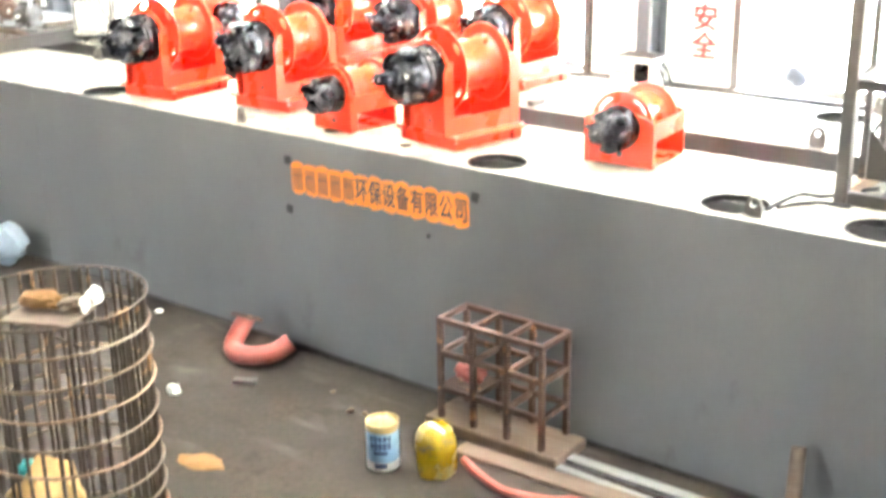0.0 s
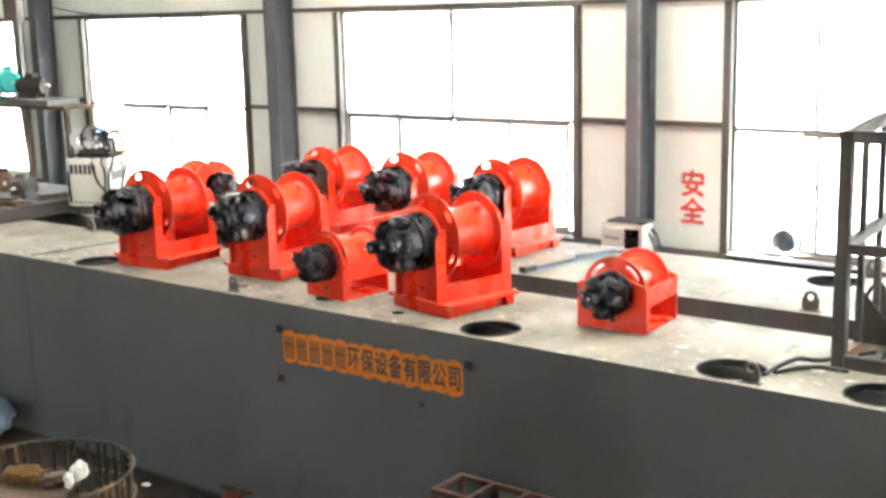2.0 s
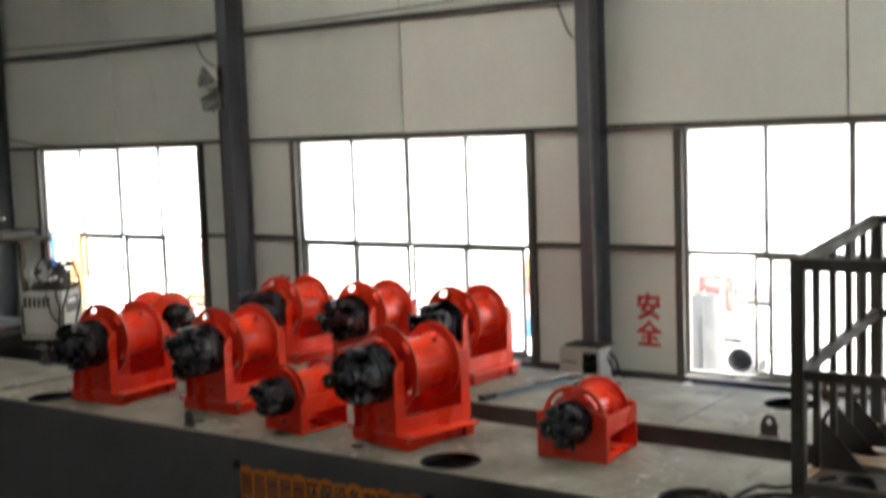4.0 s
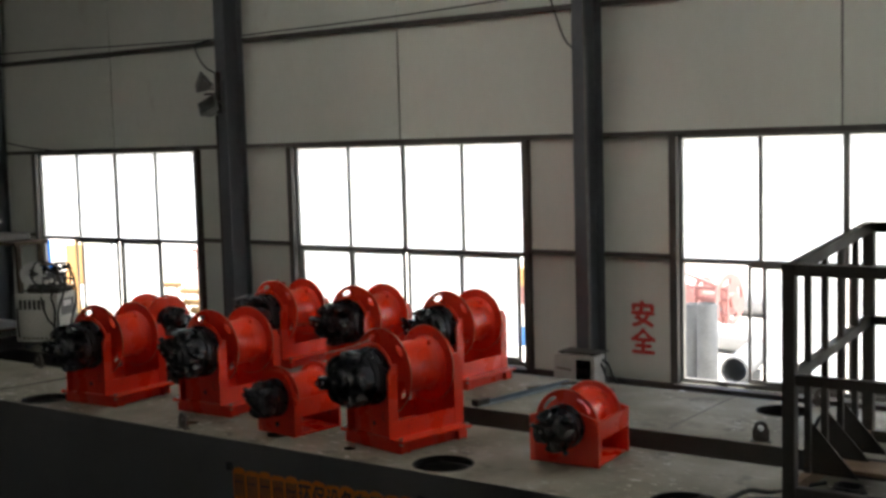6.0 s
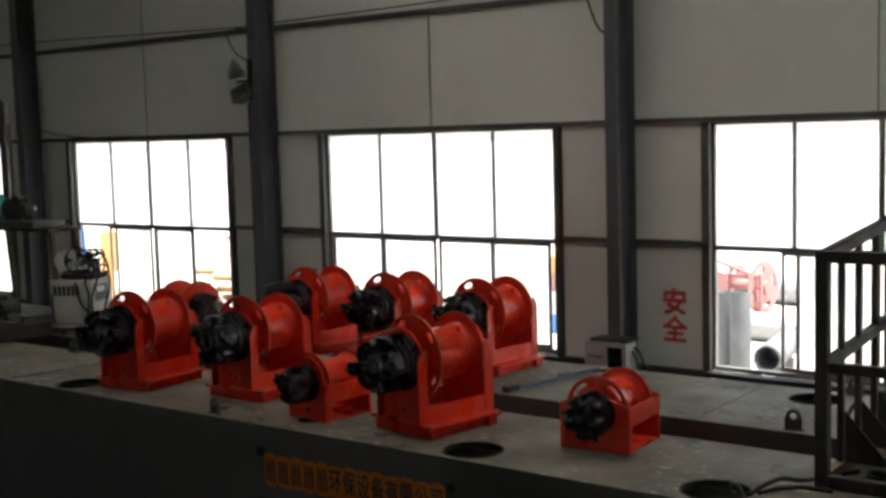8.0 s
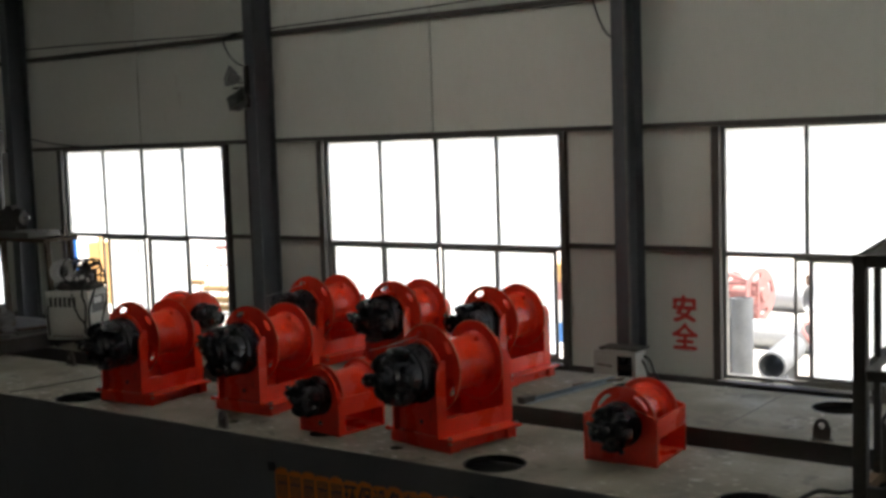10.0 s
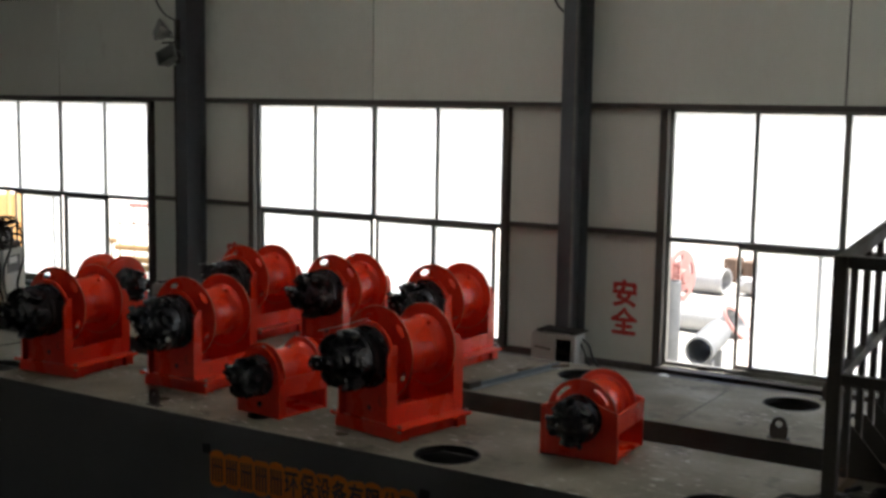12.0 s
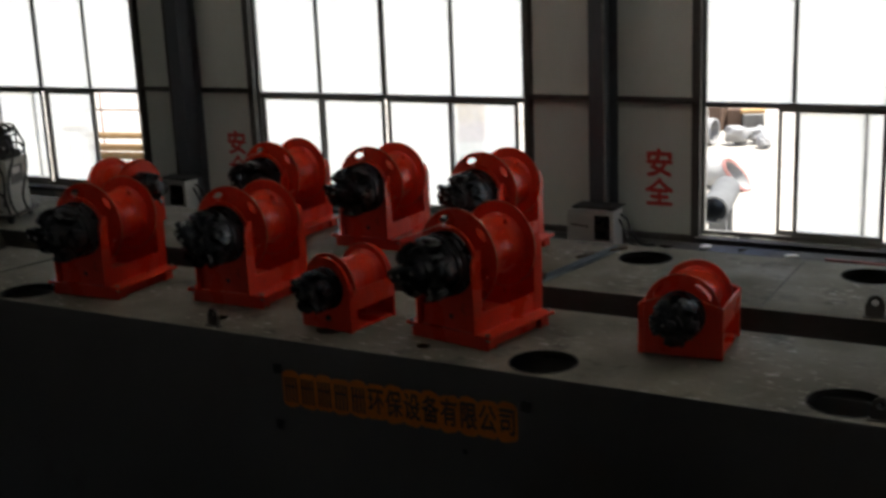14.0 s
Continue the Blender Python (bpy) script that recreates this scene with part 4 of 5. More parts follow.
for k in range(3):
    r = 0.11 - 0.012 * k
    tube(bm, [(3.50 + r * math.cos(a), -5.15 + r * math.sin(a), 0.012 + 0.022 * k + 0.004 * math.sin(3 * a)) for a in (2 * math.pi * i / 28 for i in range(28))], 0.012, 8, closed=True)
single("hose_coil", bm, RUBBER, Matrix(), "coiled black rubber hose on the deck", "hose")
for pts in ([(2.88, -5.88, 0.016), (2.93, -5.72, 0.05), (2.98, -5.56, 0.06), (3.08, -5.47, 0.04), (3.15, -5.25, 0.018), (3.3, -5.0, 0.018)],
            [(2.92, -5.80, 0.016), (2.98, -5.66, 0.016), (3.05, -5.58, 0.016), (3.12, -5.53, 0.016), (3.3, -5.52, 0.016)]):
    bm = bmesh.new()
    tube(bm, smooth_curve(pts, 7), 0.015, 8)
    single("hose", bm, RUBBER, Matrix(), "black rubber hose lying over the deck edge", "hose", "hoses")
bm = bmesh.new()
tube(bm, smooth_curve([(3.02, -4.60, 0.018 - 0.5), (3.05, -4.55, 0.1), (3.07, -4.48, 0.30), (3.11, -4.40, 0.33), (3.13, -4.3, 0.1), (3.13, -4.2, -0.4), (3.13, -4.2, FLOOR_Z + 0.02)], 7), 0.014, 8)
single("cable", bm, RUBBER, Matrix(), "black cable looped up out of the gap", "cable")

# ---- loose bars on the rear deck ----
bm = bmesh.new()
L = 1.30
box(bm, -0.025, 0.025, 0, L, 0.0, 0.006)
box(bm, -0.025, -0.019, 0, L, 0.006, 0.045)
single("angle_bar", bm, BLUESTEEL, pose(-0.13, -4.10, 0.0, 0, 0, -9.5), "blue-grey steel angle bar lying on the deck", "steel bar")
single("steel_block", boxed(-0.03, 0.05, -0.08, 0.08, 0.0, 0.06, bevel=0.004), DARKSTEEL, pose(-0.18, -4.04, 0.0, 0, 0, -9.5), "dark steel block at the bar's end", "steel block")
single("wood_strip", boxed(-0.016, 0.016, 0.0, 0.55, 0.0, 0.022), WOOD, pose(-0.15, -3.24, 0.0, 0, 0, -31), "thin brown wooden strip lying on the deck", "wood strip")


# ---- cabinet at the column foot, clutter along the wall ----
bench = thing("wall_bench", Matrix(), "low dark steel bench along the wall below the windows", "bench")
part("top", boxed(-8.0, 6.5, -0.95, -0.20, -0.585, -0.55, bevel=0.004), DARKSTEEL, bench)
for i in range(8):
    x = -7.8 + 2.0 * i
    part("leg", boxed(x, x + 0.06, -0.90, -0.84, FLOOR_Z, -0.585), DARKSTEEL, bench)
    part("leg", boxed(x, x + 0.06, -0.27, -0.21, FLOOR_Z, -0.585), DARKSTEEL, bench)


def wall_cabinet(at):
    cab = thing("switch_cabinet", at, "open grimy cream switch cabinet on the bench by the column", "cabinet", "switch cabinets")
    W, D, H, t = 0.54, 0.26, 0.42, 0.014
    part("back_panel", boxed(0, W, D - t, D, 0, H), CABINET, cab)
    for x in (0, W - t):
        part("side_panel", boxed(x, x + t, 0, D - t, 0, H, bevel=0.002), CABINET, cab)
    part("bottom_panel", boxed(t, W - t, 0, D - t, 0, t), CABINET, cab)
    part("top_panel", boxed(t, W - t, 0, D - t, H - t, H), CABINET, cab)
    bm = bmesh.new()
    box(bm, t, 0.045, -0.002, 0.012, t, H - t)
    box(bm, W - 0.05, W - t, -0.002, 0.012, t, H - t)
    box(bm, 0.045, W - 0.05, -0.002, 0.012, H - 0.05, H - t)
    part("front_lip", bm, CABINET, cab)
    # dark backing and black fittings put the cabinet's inner shade into the colour
    fit = part("mounting_plate", boxed(0.05, W - 0.05, D - 0.04, D - 0.03, 0.04, H - 0.05), DARKSTEEL, cab, "plate with fittings in the cabinet, shade put into its dark colour")
    for x, z, w, h in ((0.10, 0.22, 0.10, 0.13), (0.24, 0.24, 0.08, 0.10), (0.36, 0.20, 0.10, 0.15), (0.12, 0.08, 0.30, 0.07)):
        part("breaker", boxed(x, x + w, D - 0.12, D - 0.041, z, z + h, bevel=0.005), BLACK, fit)
    hinge = Matrix.Rotation(radians(-14), 4, "Z")
    door = part("door", boxed(0.0, 0.36, -0.016, -0.003, 0.0, H - 0.03, bevel=0.003), CABINET, cab, "pale door swung open", hinge)
    for i in range(5):
        part("mark", boxed(0.06 + i * 0.048, 0.095 + i * 0.048, -0.0185, -0.0165, 0.25, 0.275), INK, door)
    part("top_plate", boxed(0.03, W + 0.01, 0.04, D + 0.08, H + 0.015, H + 0.03), DARKSTEEL, cab, "dark plate lying over the top")
    bm = bmesh.new()
    box(bm, 0.05, 0.09, 0.06, D, H, H + 0.015)
    box(bm, W - 0.09, W - 0.05, 0.06, D, H, H + 0.015)
    part("batten", bm, DARKSTEEL, cab)
    bm = bmesh.new()
    tube(bm, smooth_curve([(W - 0.001, 0.2, 0.36), (W + 0.07, 0.22, 0.30), (W + 0.12, 0.24, 0.15), (W + 0.22, 0.26, 0.03), (W + 0.36, 0.3, 0.018)], 7), 0.016, 8)
    tube(bm, smooth_curve([(W - 0.001, 0.16, 0.32), (W + 0.05, 0.16, 0.22), (W + 0.10, 0.2, 0.06), (W + 0.2, 0.2, 0.018)], 7), 0.013, 8)
    part("cable", bm, RUBBER, cab, "black cables out of the side")
    return cab


c1 = wall_cabinet(pose(-1.28, -0.80, -0.55, 0, 0, 0))
copy_thing(c1, pose(-7.32, -0.80, -0.55, 0, 0, 0))
rng = random.Random(9)
for i, (x, y, s) in enumerate(((0.16, -0.42, 0.05), (0.55, -0.36, 0.035), (1.1, -0.5, 0.04), (-0.25, -0.5, 0.045), (2.0, -0.45, 0.04))):
    bm = bmesh.new()
    bmesh.ops.create_icosphere(bm, subdivisions=2, radius=1.0)
    for v in bm.verts:
        v.co = Vector((v.co.x * s * 1.9, v.co.y * s * 1.2, v.co.z * s * 0.45)) * (1 + 0.35 * noise.noise(v.co * 2 + Vector((i, 0, 0))))
    low = min(v.co.z for v in bm.verts)
    for v in bm.verts:
        v.co.z -= low
    single("rag", bm, PAPER if i in (0, 2) else DARKSTEEL, pose(x, y, -0.55, 0, 0, rng.uniform(0, 180)), "crumpled scrap lying on the bench", "scrap", "scraps on the bench")
bm = bmesh.new()
box(bm, 0, 1.3, 0, 0.05, 0, 0.03)
single("red_bar", bm, REDPIPE, pose(1.45, -0.55, -0.55, 0, 0, -3), "dull red steel bar on the bench", "steel bar")


# ---- floodlights on a column, wall cable ----
def floodlight(at, s, words):
    f = thing("floodlight", at, words, "floodlight", "floodlights")
    bm = bmesh.new()
    ring = lambda y, a, b: [Vector((x * a, y, z * b)) for x, z in ((-1, -1), (1, -1), (1, 1), (-1, 1))]
    loft(bm, [ring(0.12 * s, 0.07 * s, 0.05 * s), ring(0.09 * s, 0.10 * s, 0.07 * s), ring(-0.03 * s, 0.15 * s, 0.12 * s), ring(-0.05 * s, 0.15 * s, 0.12 * s), ring(-0.048 * s, 0.135 * s, 0.105 * s), ring(0.05 * s, 0.08 * s, 0.05 * s)])
    part("housing", bm, LAMPGREY, f)
    part("glass", boxed(-0.134 * s, 0.134 * s, -0.044 * s, -0.040 * s, -0.104 * s, 0.104 * s), LENS, f, "clear front glass")
    bm = bmesh.new()
    tube(bm, [(-0.165 * s, 0, 0), (-0.175 * s, 0.1 * s, 0), (-0.12 * s, 0.19 * s, 0), (0.12 * s, 0.19 * s, 0), (0.175 * s, 0.1 * s, 0), (0.165 * s, 0, 0)], 0.013 * s, 6)
    part("bracket", bm, GREYSTEEL, f)
    for i in range(4):
        part("fin", boxed(-0.06 * s, 0.06 * s, 0.121 * s, 0.155 * s, (-0.035 + 0.022 * i) * s, (-0.030 + 0.022 * i) * s), LAMPGREY, f)
    return f


floodlight(pose(-7.27, -0.66, 3.40, -20, 24, -40), 0.95, "grey metal floodlight clamped to the column, tipped aside")
floodlight(pose(-7.13, -0.66, 3.05, -30, -28, 20), 1.0, "grey metal floodlight clamped to the column, tipped down")
bm = bmesh.new()
box(bm, -7.34, -7.06, -0.555, -0.53, 3.22, 3.25)
box(bm, -7.10, -7.06, -0.555, -0.481, 2.95, 3.55)
single("lamp_arm", bm, DARKSTEEL, Matrix(), "dark bracket arm bolted to the column", "bracket")
for i, pts in enumerate(([(-7.55, -0.089, 4.09), (-7.56, -0.35, 4.02), (-7.52, -0.52, 3.95), (-7.42, -0.54, 3.76), (-7.28, -0.54, 3.62), (-7.12, -0.52, 3.54)],
                         [(-31, -0.089, 4.4), (-19.1, -0.089, 4.3), (-12.9, -0.089, 4.22), (-10.1, -0.089, 4.15), (-7.6, -0.089, 4.085), (-6.9, -0.089, 4.10), (-4, -0.089, 4.14), (-1.8, -0.089, 4.22), (-1.0, -0.089, 4.26), (2, -0.089, 4.22), (4.9, -0.089, 4.25), (34.0, -0.089, 4.2)],
                         [(-1.60, -0.10, 4.40), (-1.565, -0.28, 4.24), (-1.48, -0.3, 3.97), (-1.337, -0.3, 3.61), (-1.15, -0.3, 3.45)],
                         [(-13.6, -0.1, 2.78), (-13.04, -0.1, 2.66), (-12.3, -0.1, 2.545), (-11.5, -0.1, 2.47)])):
    bm = bmesh.new()
    tube(bm, smooth_curve(pts, 8), 0.012 if i != 1 else 0.011, 6)
    single("wall_cable", bm, RUBBER, Matrix(), "dark cable fixed along the wall", "cable", "wall cables")


# ---- welding machine, platform and rack at the far end ----
platform = thing("platform", Matrix.Translation((-7.05, -5.3, 0)), "low grey steel platform laid across the pontoons", "platform")
part("plate", boxed(-3.8, 0.0, 0.0, 1.9, 0.155, 0.17, bevel=0.003), DARKSTEEL, platform)
part("edge_beam", boxed(-0.09, -0.004, 0.0, 1.9, 0.0, 0.155), DARKHULL, platform)
part("edge_beam", boxed(-3.8, -3.714, 0.0, 1.9, 0.0, 0.155), DARKHULL, platform)
for y in (0.0, 1.82):
    part("cross_beam", boxed(-3.714, -0.09, y, y + 0.08, 0.0, 0.155), DARKHULL, platform)

welder = thing("welding_machine", pose(-6.80, -3.80, 0, 0, 0, 24), "cream welding machine on a wheeled trolley with wire feeder", "welding machine")
part("body", boxed(-0.33, 0.25, -0.28, 0.22, 0.10, 0.69, bevel=0.012, seg=2), CREAM, welder)
part("meter", boxed(0.257, 0.264, -0.16, 0.02, 0.53, 0.60, bevel=0.002), WHITE, welder, "white dial plate")
for i in range(6):
    part("vent", boxed(-0.27 + i * 0.062, -0.232 + i * 0.062, -0.284, -0.276, 0.50, 0.62), INSIDE, welder, "vent slot as a strip, coloured dark for shade")
bm = bmesh.new()
for i in range(7):
    box(bm, -0.24 + i * 0.060, -0.205 + i * 0.060, -0.283, -0.278, 0.13, 0.155)
part("mark", bm, INK, welder)
part("control_panel", boxed(0.248, 0.256, -0.20, 0.10, 0.42, 0.62), GREYSTEEL, welder, "grey control panel with dials")
part("trolley", boxed(-0.28, 0.30, -0.30, 0.34, 0.075, 0.10), DARKSTEEL, welder)
for x in (-0.2, 0.22):
    for y in (-0.24, 0.26):
        bm = bmesh.new()
        lathe(bm, [(0.02, -0.02), (0.05, -0.016), (0.05, 0.016), (0.02, 0.02)], 18, Matrix.Translation((x, y, 0.05)) @ Matrix.Rotation(radians(90), 4, "Z"))
        part("wheel", bm, RUBBER, welder)
at = Matrix.Translation((-0.16, -0.10, 0.92)) @ Matrix.Rotation(radians(12), 4, "Z")
bm = bmesh.new()
loft(bm, [[at @ Vector((q * math.cos(a), h, q * math.sin(a))) for a in (2 * math.pi * i / 36 for i in range(36))] for q, h in
          ((0.075, -0.055), (0.15, -0.055), (0.15, -0.045), (0.11, -0.04), (0.11, 0.04), (0.15, 0.045), (0.15, 0.055), (0.075, 0.055))], closed=True)
spool = part("wire_spool", bm, SPOOL, welder, "pale grey plastic wire spool")
bm = bmesh.new()
lathe(bm, [(0.02, -0.075), (0.03, -0.07), (0.03, 0.056), (0.02, 0.06)], 20, at)
for k in range(3):
    c = math.cos(2.1 * k), math.sin(2.1 * k)
    rod(bm, at @ Vector((0, 0.0, 0)), at @ Vector((0.076 * c[0], 0.0, 0.076 * c[1])), 0.012, 8)
part("hub", bm, RUBBER, spool, "dark spool hub")
part("feeder_base", boxed(-0.22, 0.22, -0.18, 0.2, 0.68, 0.76, bevel=0.01), DARKSTEEL, welder, "dark wire feeder base")
part("feeder_motor", boxed(0.02, 0.20, -0.12, 0.08, 0.76, 0.94, bevel=0.02, seg=2), BLACK, welder, "dark wire feeder drive")
bm = bmesh.new()
tube(bm, smooth_curve([(0.20, -0.17, 0.76), (0.21, -0.17, 0.98), (0.16, -0.17, 1.04), (-0.02, -0.17, 1.04)], 5), 0.012, 8)
tube(bm, smooth_curve([(0.20, 0.14, 0.76), (0.21, 0.14, 0.98), (0.16, 0.14, 1.04), (-0.02, 0.14, 1.04)], 5), 0.012, 8)
rod(bm, (-0.02, -0.17, 1.04), (-0.02, 0.14, 1.04), 0.012, 8)
part("feeder_frame", bm, DARKSTEEL, welder, "dark carrying frame round the wire feeder")
part("drive_plate", boxed(-0.02, 0.24, -0.16, -0.135, 0.76, 0.90, bevel=0.006), BLACK, welder, "dark drive plate with rollers")
for x, z in ((0.05, 0.83), (0.12, 0.85), (0.19, 0.82)):
    bm = bmesh.new()
    rod(bm, (x, -0.185, z), (x, -0.16, z), 0.026, 14)
    part("roller", bm, STEEL, welder, "small steel feed roller")
for k in range(3):
    bm = bmesh.new()
    q = 0.17 - 0.015 * k
    tube(bm, [(0.12 + q * math.cos(a), -0.02 + q * math.sin(a), 0.965 + 0.02 * k + 0.02 * math.sin(2 * a + k)) for a in (2 * math.pi * i / 26 for i in range(26))], 0.011, 6, closed=True)
    part("cable", bm, RUBBER, welder, "black welding cable")
bm = bmesh.new()
rod(bm, (0.10, -0.05, 0.94), (0.14, -0.07, 1.03), 0.03, 12)
part("knob", bm, RUBBER, welder)
part("tag", boxed(-0.02, 0.05, -0.13, -0.122, 0.97, 1.03), YARDBLUE, welder, "small blue cover")
for pts in ([(0.15, -0.1, 0.9), (0.30, -0.2, 0.92), (0.34, -0.26, 0.75), (0.27, -0.30, 0.5), (0.28, -0.32, 0.25), (0.34, -0.3, 0.09)],
            [(0.2, 0.0, 0.86), (0.36, -0.06, 0.84), (0.40, -0.1, 0.6), (0.33, -0.12, 0.3), (0.36, -0.1, 0.12)],
            [(-0.22, -0.1, 0.74), (-0.30, -0.22, 0.66), (-0.29, -0.3, 0.4), (-0.27, -0.31, 0.15)],
            [(0.0, -0.2, 0.76), (0.05, -0.3, 0.6), (0.12, -0.31, 0.4), (0.2, -0.31, 0.3), (0.25, -0.31, 0.12)],
            [(0.05, -0.1, 0.95), (0.2, -0.14, 1.06), (0.36, -0.16, 1.0), (0.44, -0.18, 0.84), (0.36, -0.2, 0.74), (0.2, -0.18, 0.74)],
            [(0.0, -0.12, 0.93), (0.06, -0.2, 1.02), (0.16, -0.22, 0.95), (0.22, -0.26, 0.8), (0.18, -0.3, 0.66), (0.22, -0.3, 0.5), (0.20, -0.31, 0.2)],
            [(0.1, 0.0, 1.0), (0.0, -0.1, 1.08), (-0.1, -0.15, 1.06), (-0.12, -0.2, 0.9), (-0.05, -0.22, 0.8), (0.1, -0.24, 0.74)],
            [(-0.2, -0.15, 0.78), (0.0, -0.22, 0.80), (0.2, -0.2, 0.79), (0.26, -0.05, 0.80), (0.1, 0.1, 0.79), (-0.15, 0.05, 0.79)]):
    bm = bmesh.new()
    tube(bm, smooth_curve(pts, 7), 0.013, 7)
    part("cable", bm, RUBBER, welder, "black welding cable")

rack = thing("rack", pose(-7.22, -3.95, 0.17, 0, 0, 0), "rough steel rack with a shelf on slim legs", "rack")
for x, y, lean in ((0, 0, 0.05), (-0.96, 0.0, 0.12), (-2.4, 0, 0), (0, 0.34, 0.03), (-2.4, 0.34, 0)):
    bm = bmesh.new()
    ring = lambda dx, z: [Vector((x + dx + a, y + b, z)) for a, b in ((-0.03, -0.03), (0.03, -0.03), (0.03, 0.03), (-0.03, 0.03))]
    loft(bm, [ring(lean, 0.0), ring(0.0, 1.10)])
    part("leg", bm, RACKBROWN, rack, "dark brown square leg")
part("shelf", boxed(-2.5, 0.06, -0.08, 0.42, 1.10, 1.15, bevel=0.006), RACKBROWN, rack)
single("shelf_board", boxed(-1.2, 1.2, -0.24, 0.24, 0.0, 0.075, bevel=0.008), GREYSTEEL, pose(-8.68, -3.80, 1.32, 0, 0, 0), "thick grey board lying on the rack shelf", "board")


def shelf_motor(at, r, length, paint, label):
    mo = thing("electric_motor", at, label, "electric motor", "motors at the rack")
    bm = bmesh.new()
    lathe(bm, [(r * 0.3, -length / 2 - 0.06), (r * 0.75, -length / 2 - 0.05), (r * 0.95, -length / 2), (r * 0.95, length / 2), (r, length / 2 + 0.01), (r, length / 2 + 0.04), (r * 0.5, length / 2 + 0.06)], 30, Matrix.Translation((0, 0, r + 0.04)))
    part("body", bm, paint, mo)
    for i in range(18):
        part("fin", boxed(-0.004, 0.004, -length / 2 + 0.01, length / 2 - 0.01, r * 0.9, r * 1.06), paint, mo, "", Matrix.Translation((0, 0, r + 0.04)) @ Matrix.Rotation(2 * math.pi * i / 18, 4, "Y"))
    bm = bmesh.new()
    for x in (-r * 0.75, r * 0.75):
        box(bm, x - 0.03, x + 0.03, -length / 2, length / 2, 0, 0.03)
        box(bm, x - 0.012, x + 0.012, -length / 2, length / 2, 0.03, r * 0.6)
    part("foot", bm, paint, mo)
    bm = bmesh.new()
    rod(bm, (0, -length / 2 - 0.06, r + 0.04), (0, -length / 2 - 0.14, r + 0.04), 0.02, 10)
    part("shaft", bm, STEEL, mo)
    part("terminal_box", boxed(-0.06, 0.06, -0.06, 0.06, r * 1.98, r * 2.1 + 0.08, bevel=0.006), paint, mo)
    return mo


shelf_motor(pose(-8.14, -3.80, 1.395, 0, 0, 104), 0.115, 0.30, DARKSTEEL, "dark grimy electric motor on the rack shelf")
shelf_motor(pose(-8.74, -3.78, 1.395, 0, 0, 70), 0.16, 0.26, TEAL, "teal painted motor on the rack shelf")
shelf_motor(pose(-7.72, -4.35, 0.17, 0, 0, 30), 0.11, 0.30, DARKSTEEL, "dirty dark gear motor on the platform")
shelf_motor(pose(-8.22, -4.3, 0.17, 0, 0, 60), 0.13, 0.30, RUST, "rusty gear motor on the platform")
bm = bmesh.new()
box(bm, -0.07, 0.07, -0.07, 0.07, 0, 0.03)
box(bm, -0.045, 0.045, -0.045, 0.045, 0.03, 1.6)
box(bm, -0.09, 0.09, -0.16, 0.05, 1.0, 1.3)
single("drill_stand", bm, DARKSTEEL, pose(-8.84, -3.50, 1.395, 0, 0, 30), "dark upright drill stand on the rack", "drill stand")
for i, (x, y, z, t, L) in enumerate(((-7.45, -4.85, 0, 8, 0.7), (-7.52, -5.05, 0, -4, 0.8), (-7.45, -4.62, 0, 14, 0.6), (-7.46, -4.84, 0.03, 3, 0.62), (-7.50, -4.82, 0.06, 12, 0.5),
                                     (-7.32, -4.12, 0, 84, 0.5), (-7.33, -4.13, 0.03, 79, 0.42))):
    single("plank", boxed(-L / 2, L / 2, -0.06, 0.06, 0.0, 0.028, bevel=0.004), (WOOD, DARKSTEEL, GREYSTEEL)[i % 3], pose(x, y, 0.17 + z, 0, 0, t), "short board lying on the platform", "board", "boards on the platform")


# ---- things on the workshop floor ----
Z = FLOOR_Z
CAGE_X, CAGE_Y = -0.16, -9.22
reb = thing("rebar_cage", Matrix.Translation((CAGE_X, CAGE_Y, Z)), "tall round rebar cage with spiral hoops, rusty", "rebar cage")
R, H = 0.53, 1.75
rng = random.Random(2)
for i in range(42):
    a = 2 * math.pi * i / 42 + rng.uniform(-0.03, 0.03)
    bm = bmesh.new()
    lean, q = rng.uniform(-0.035, 0.035), R - rng.uniform(0.0, 0.012)
    rod(bm, (q * math.cos(a), q * math.sin(a), 0), (q * math.cos(a + lean), q * math.sin(a + lean), H - rng.uniform(0.0, 0.012)), rng.uniform(0.0105, 0.0125), 7)
    part("bar", bm, REBAR, reb)
for k in range(10):
    bm = bmesh.new()
    z0 = H - 0.012 - (9 - k) * 0.186
    tube(bm, [((R + 0.016) * math.cos(b), (R + 0.016) * math.sin(b), z0 + (0.014 * math.sin(b + k) if k < 9 else 0) + rng.uniform(-0.002, 0.002)) for b in (2 * math.pi * i / 48 for i in range(48))], 0.010, 7, closed=True)
    part("hoop", bm, RUSTPLATE if k in (4, 6) else REBAR if k == 9 else HOOP, reb, "rust-orange hoop" if k in (4, 6) else "worn hoop")
for off in (-0.14, 0.16):
    bm = bmesh.new()
    rod(bm, (-0.50, off, H - 0.18), (0.50, off, H - 0.18), 0.011, 7)
    part("cross_bar", bm, REBAR, reb)
single("board", boxed(-0.30, 0.16, -0.12, 0.22, 0, 0.02, bevel=0.004), WOOD, pose(CAGE_X - 0.03, CAGE_Y, Z + H - 0.169, 0, 0, 24), "brown board resting inside the rebar cage", "board")


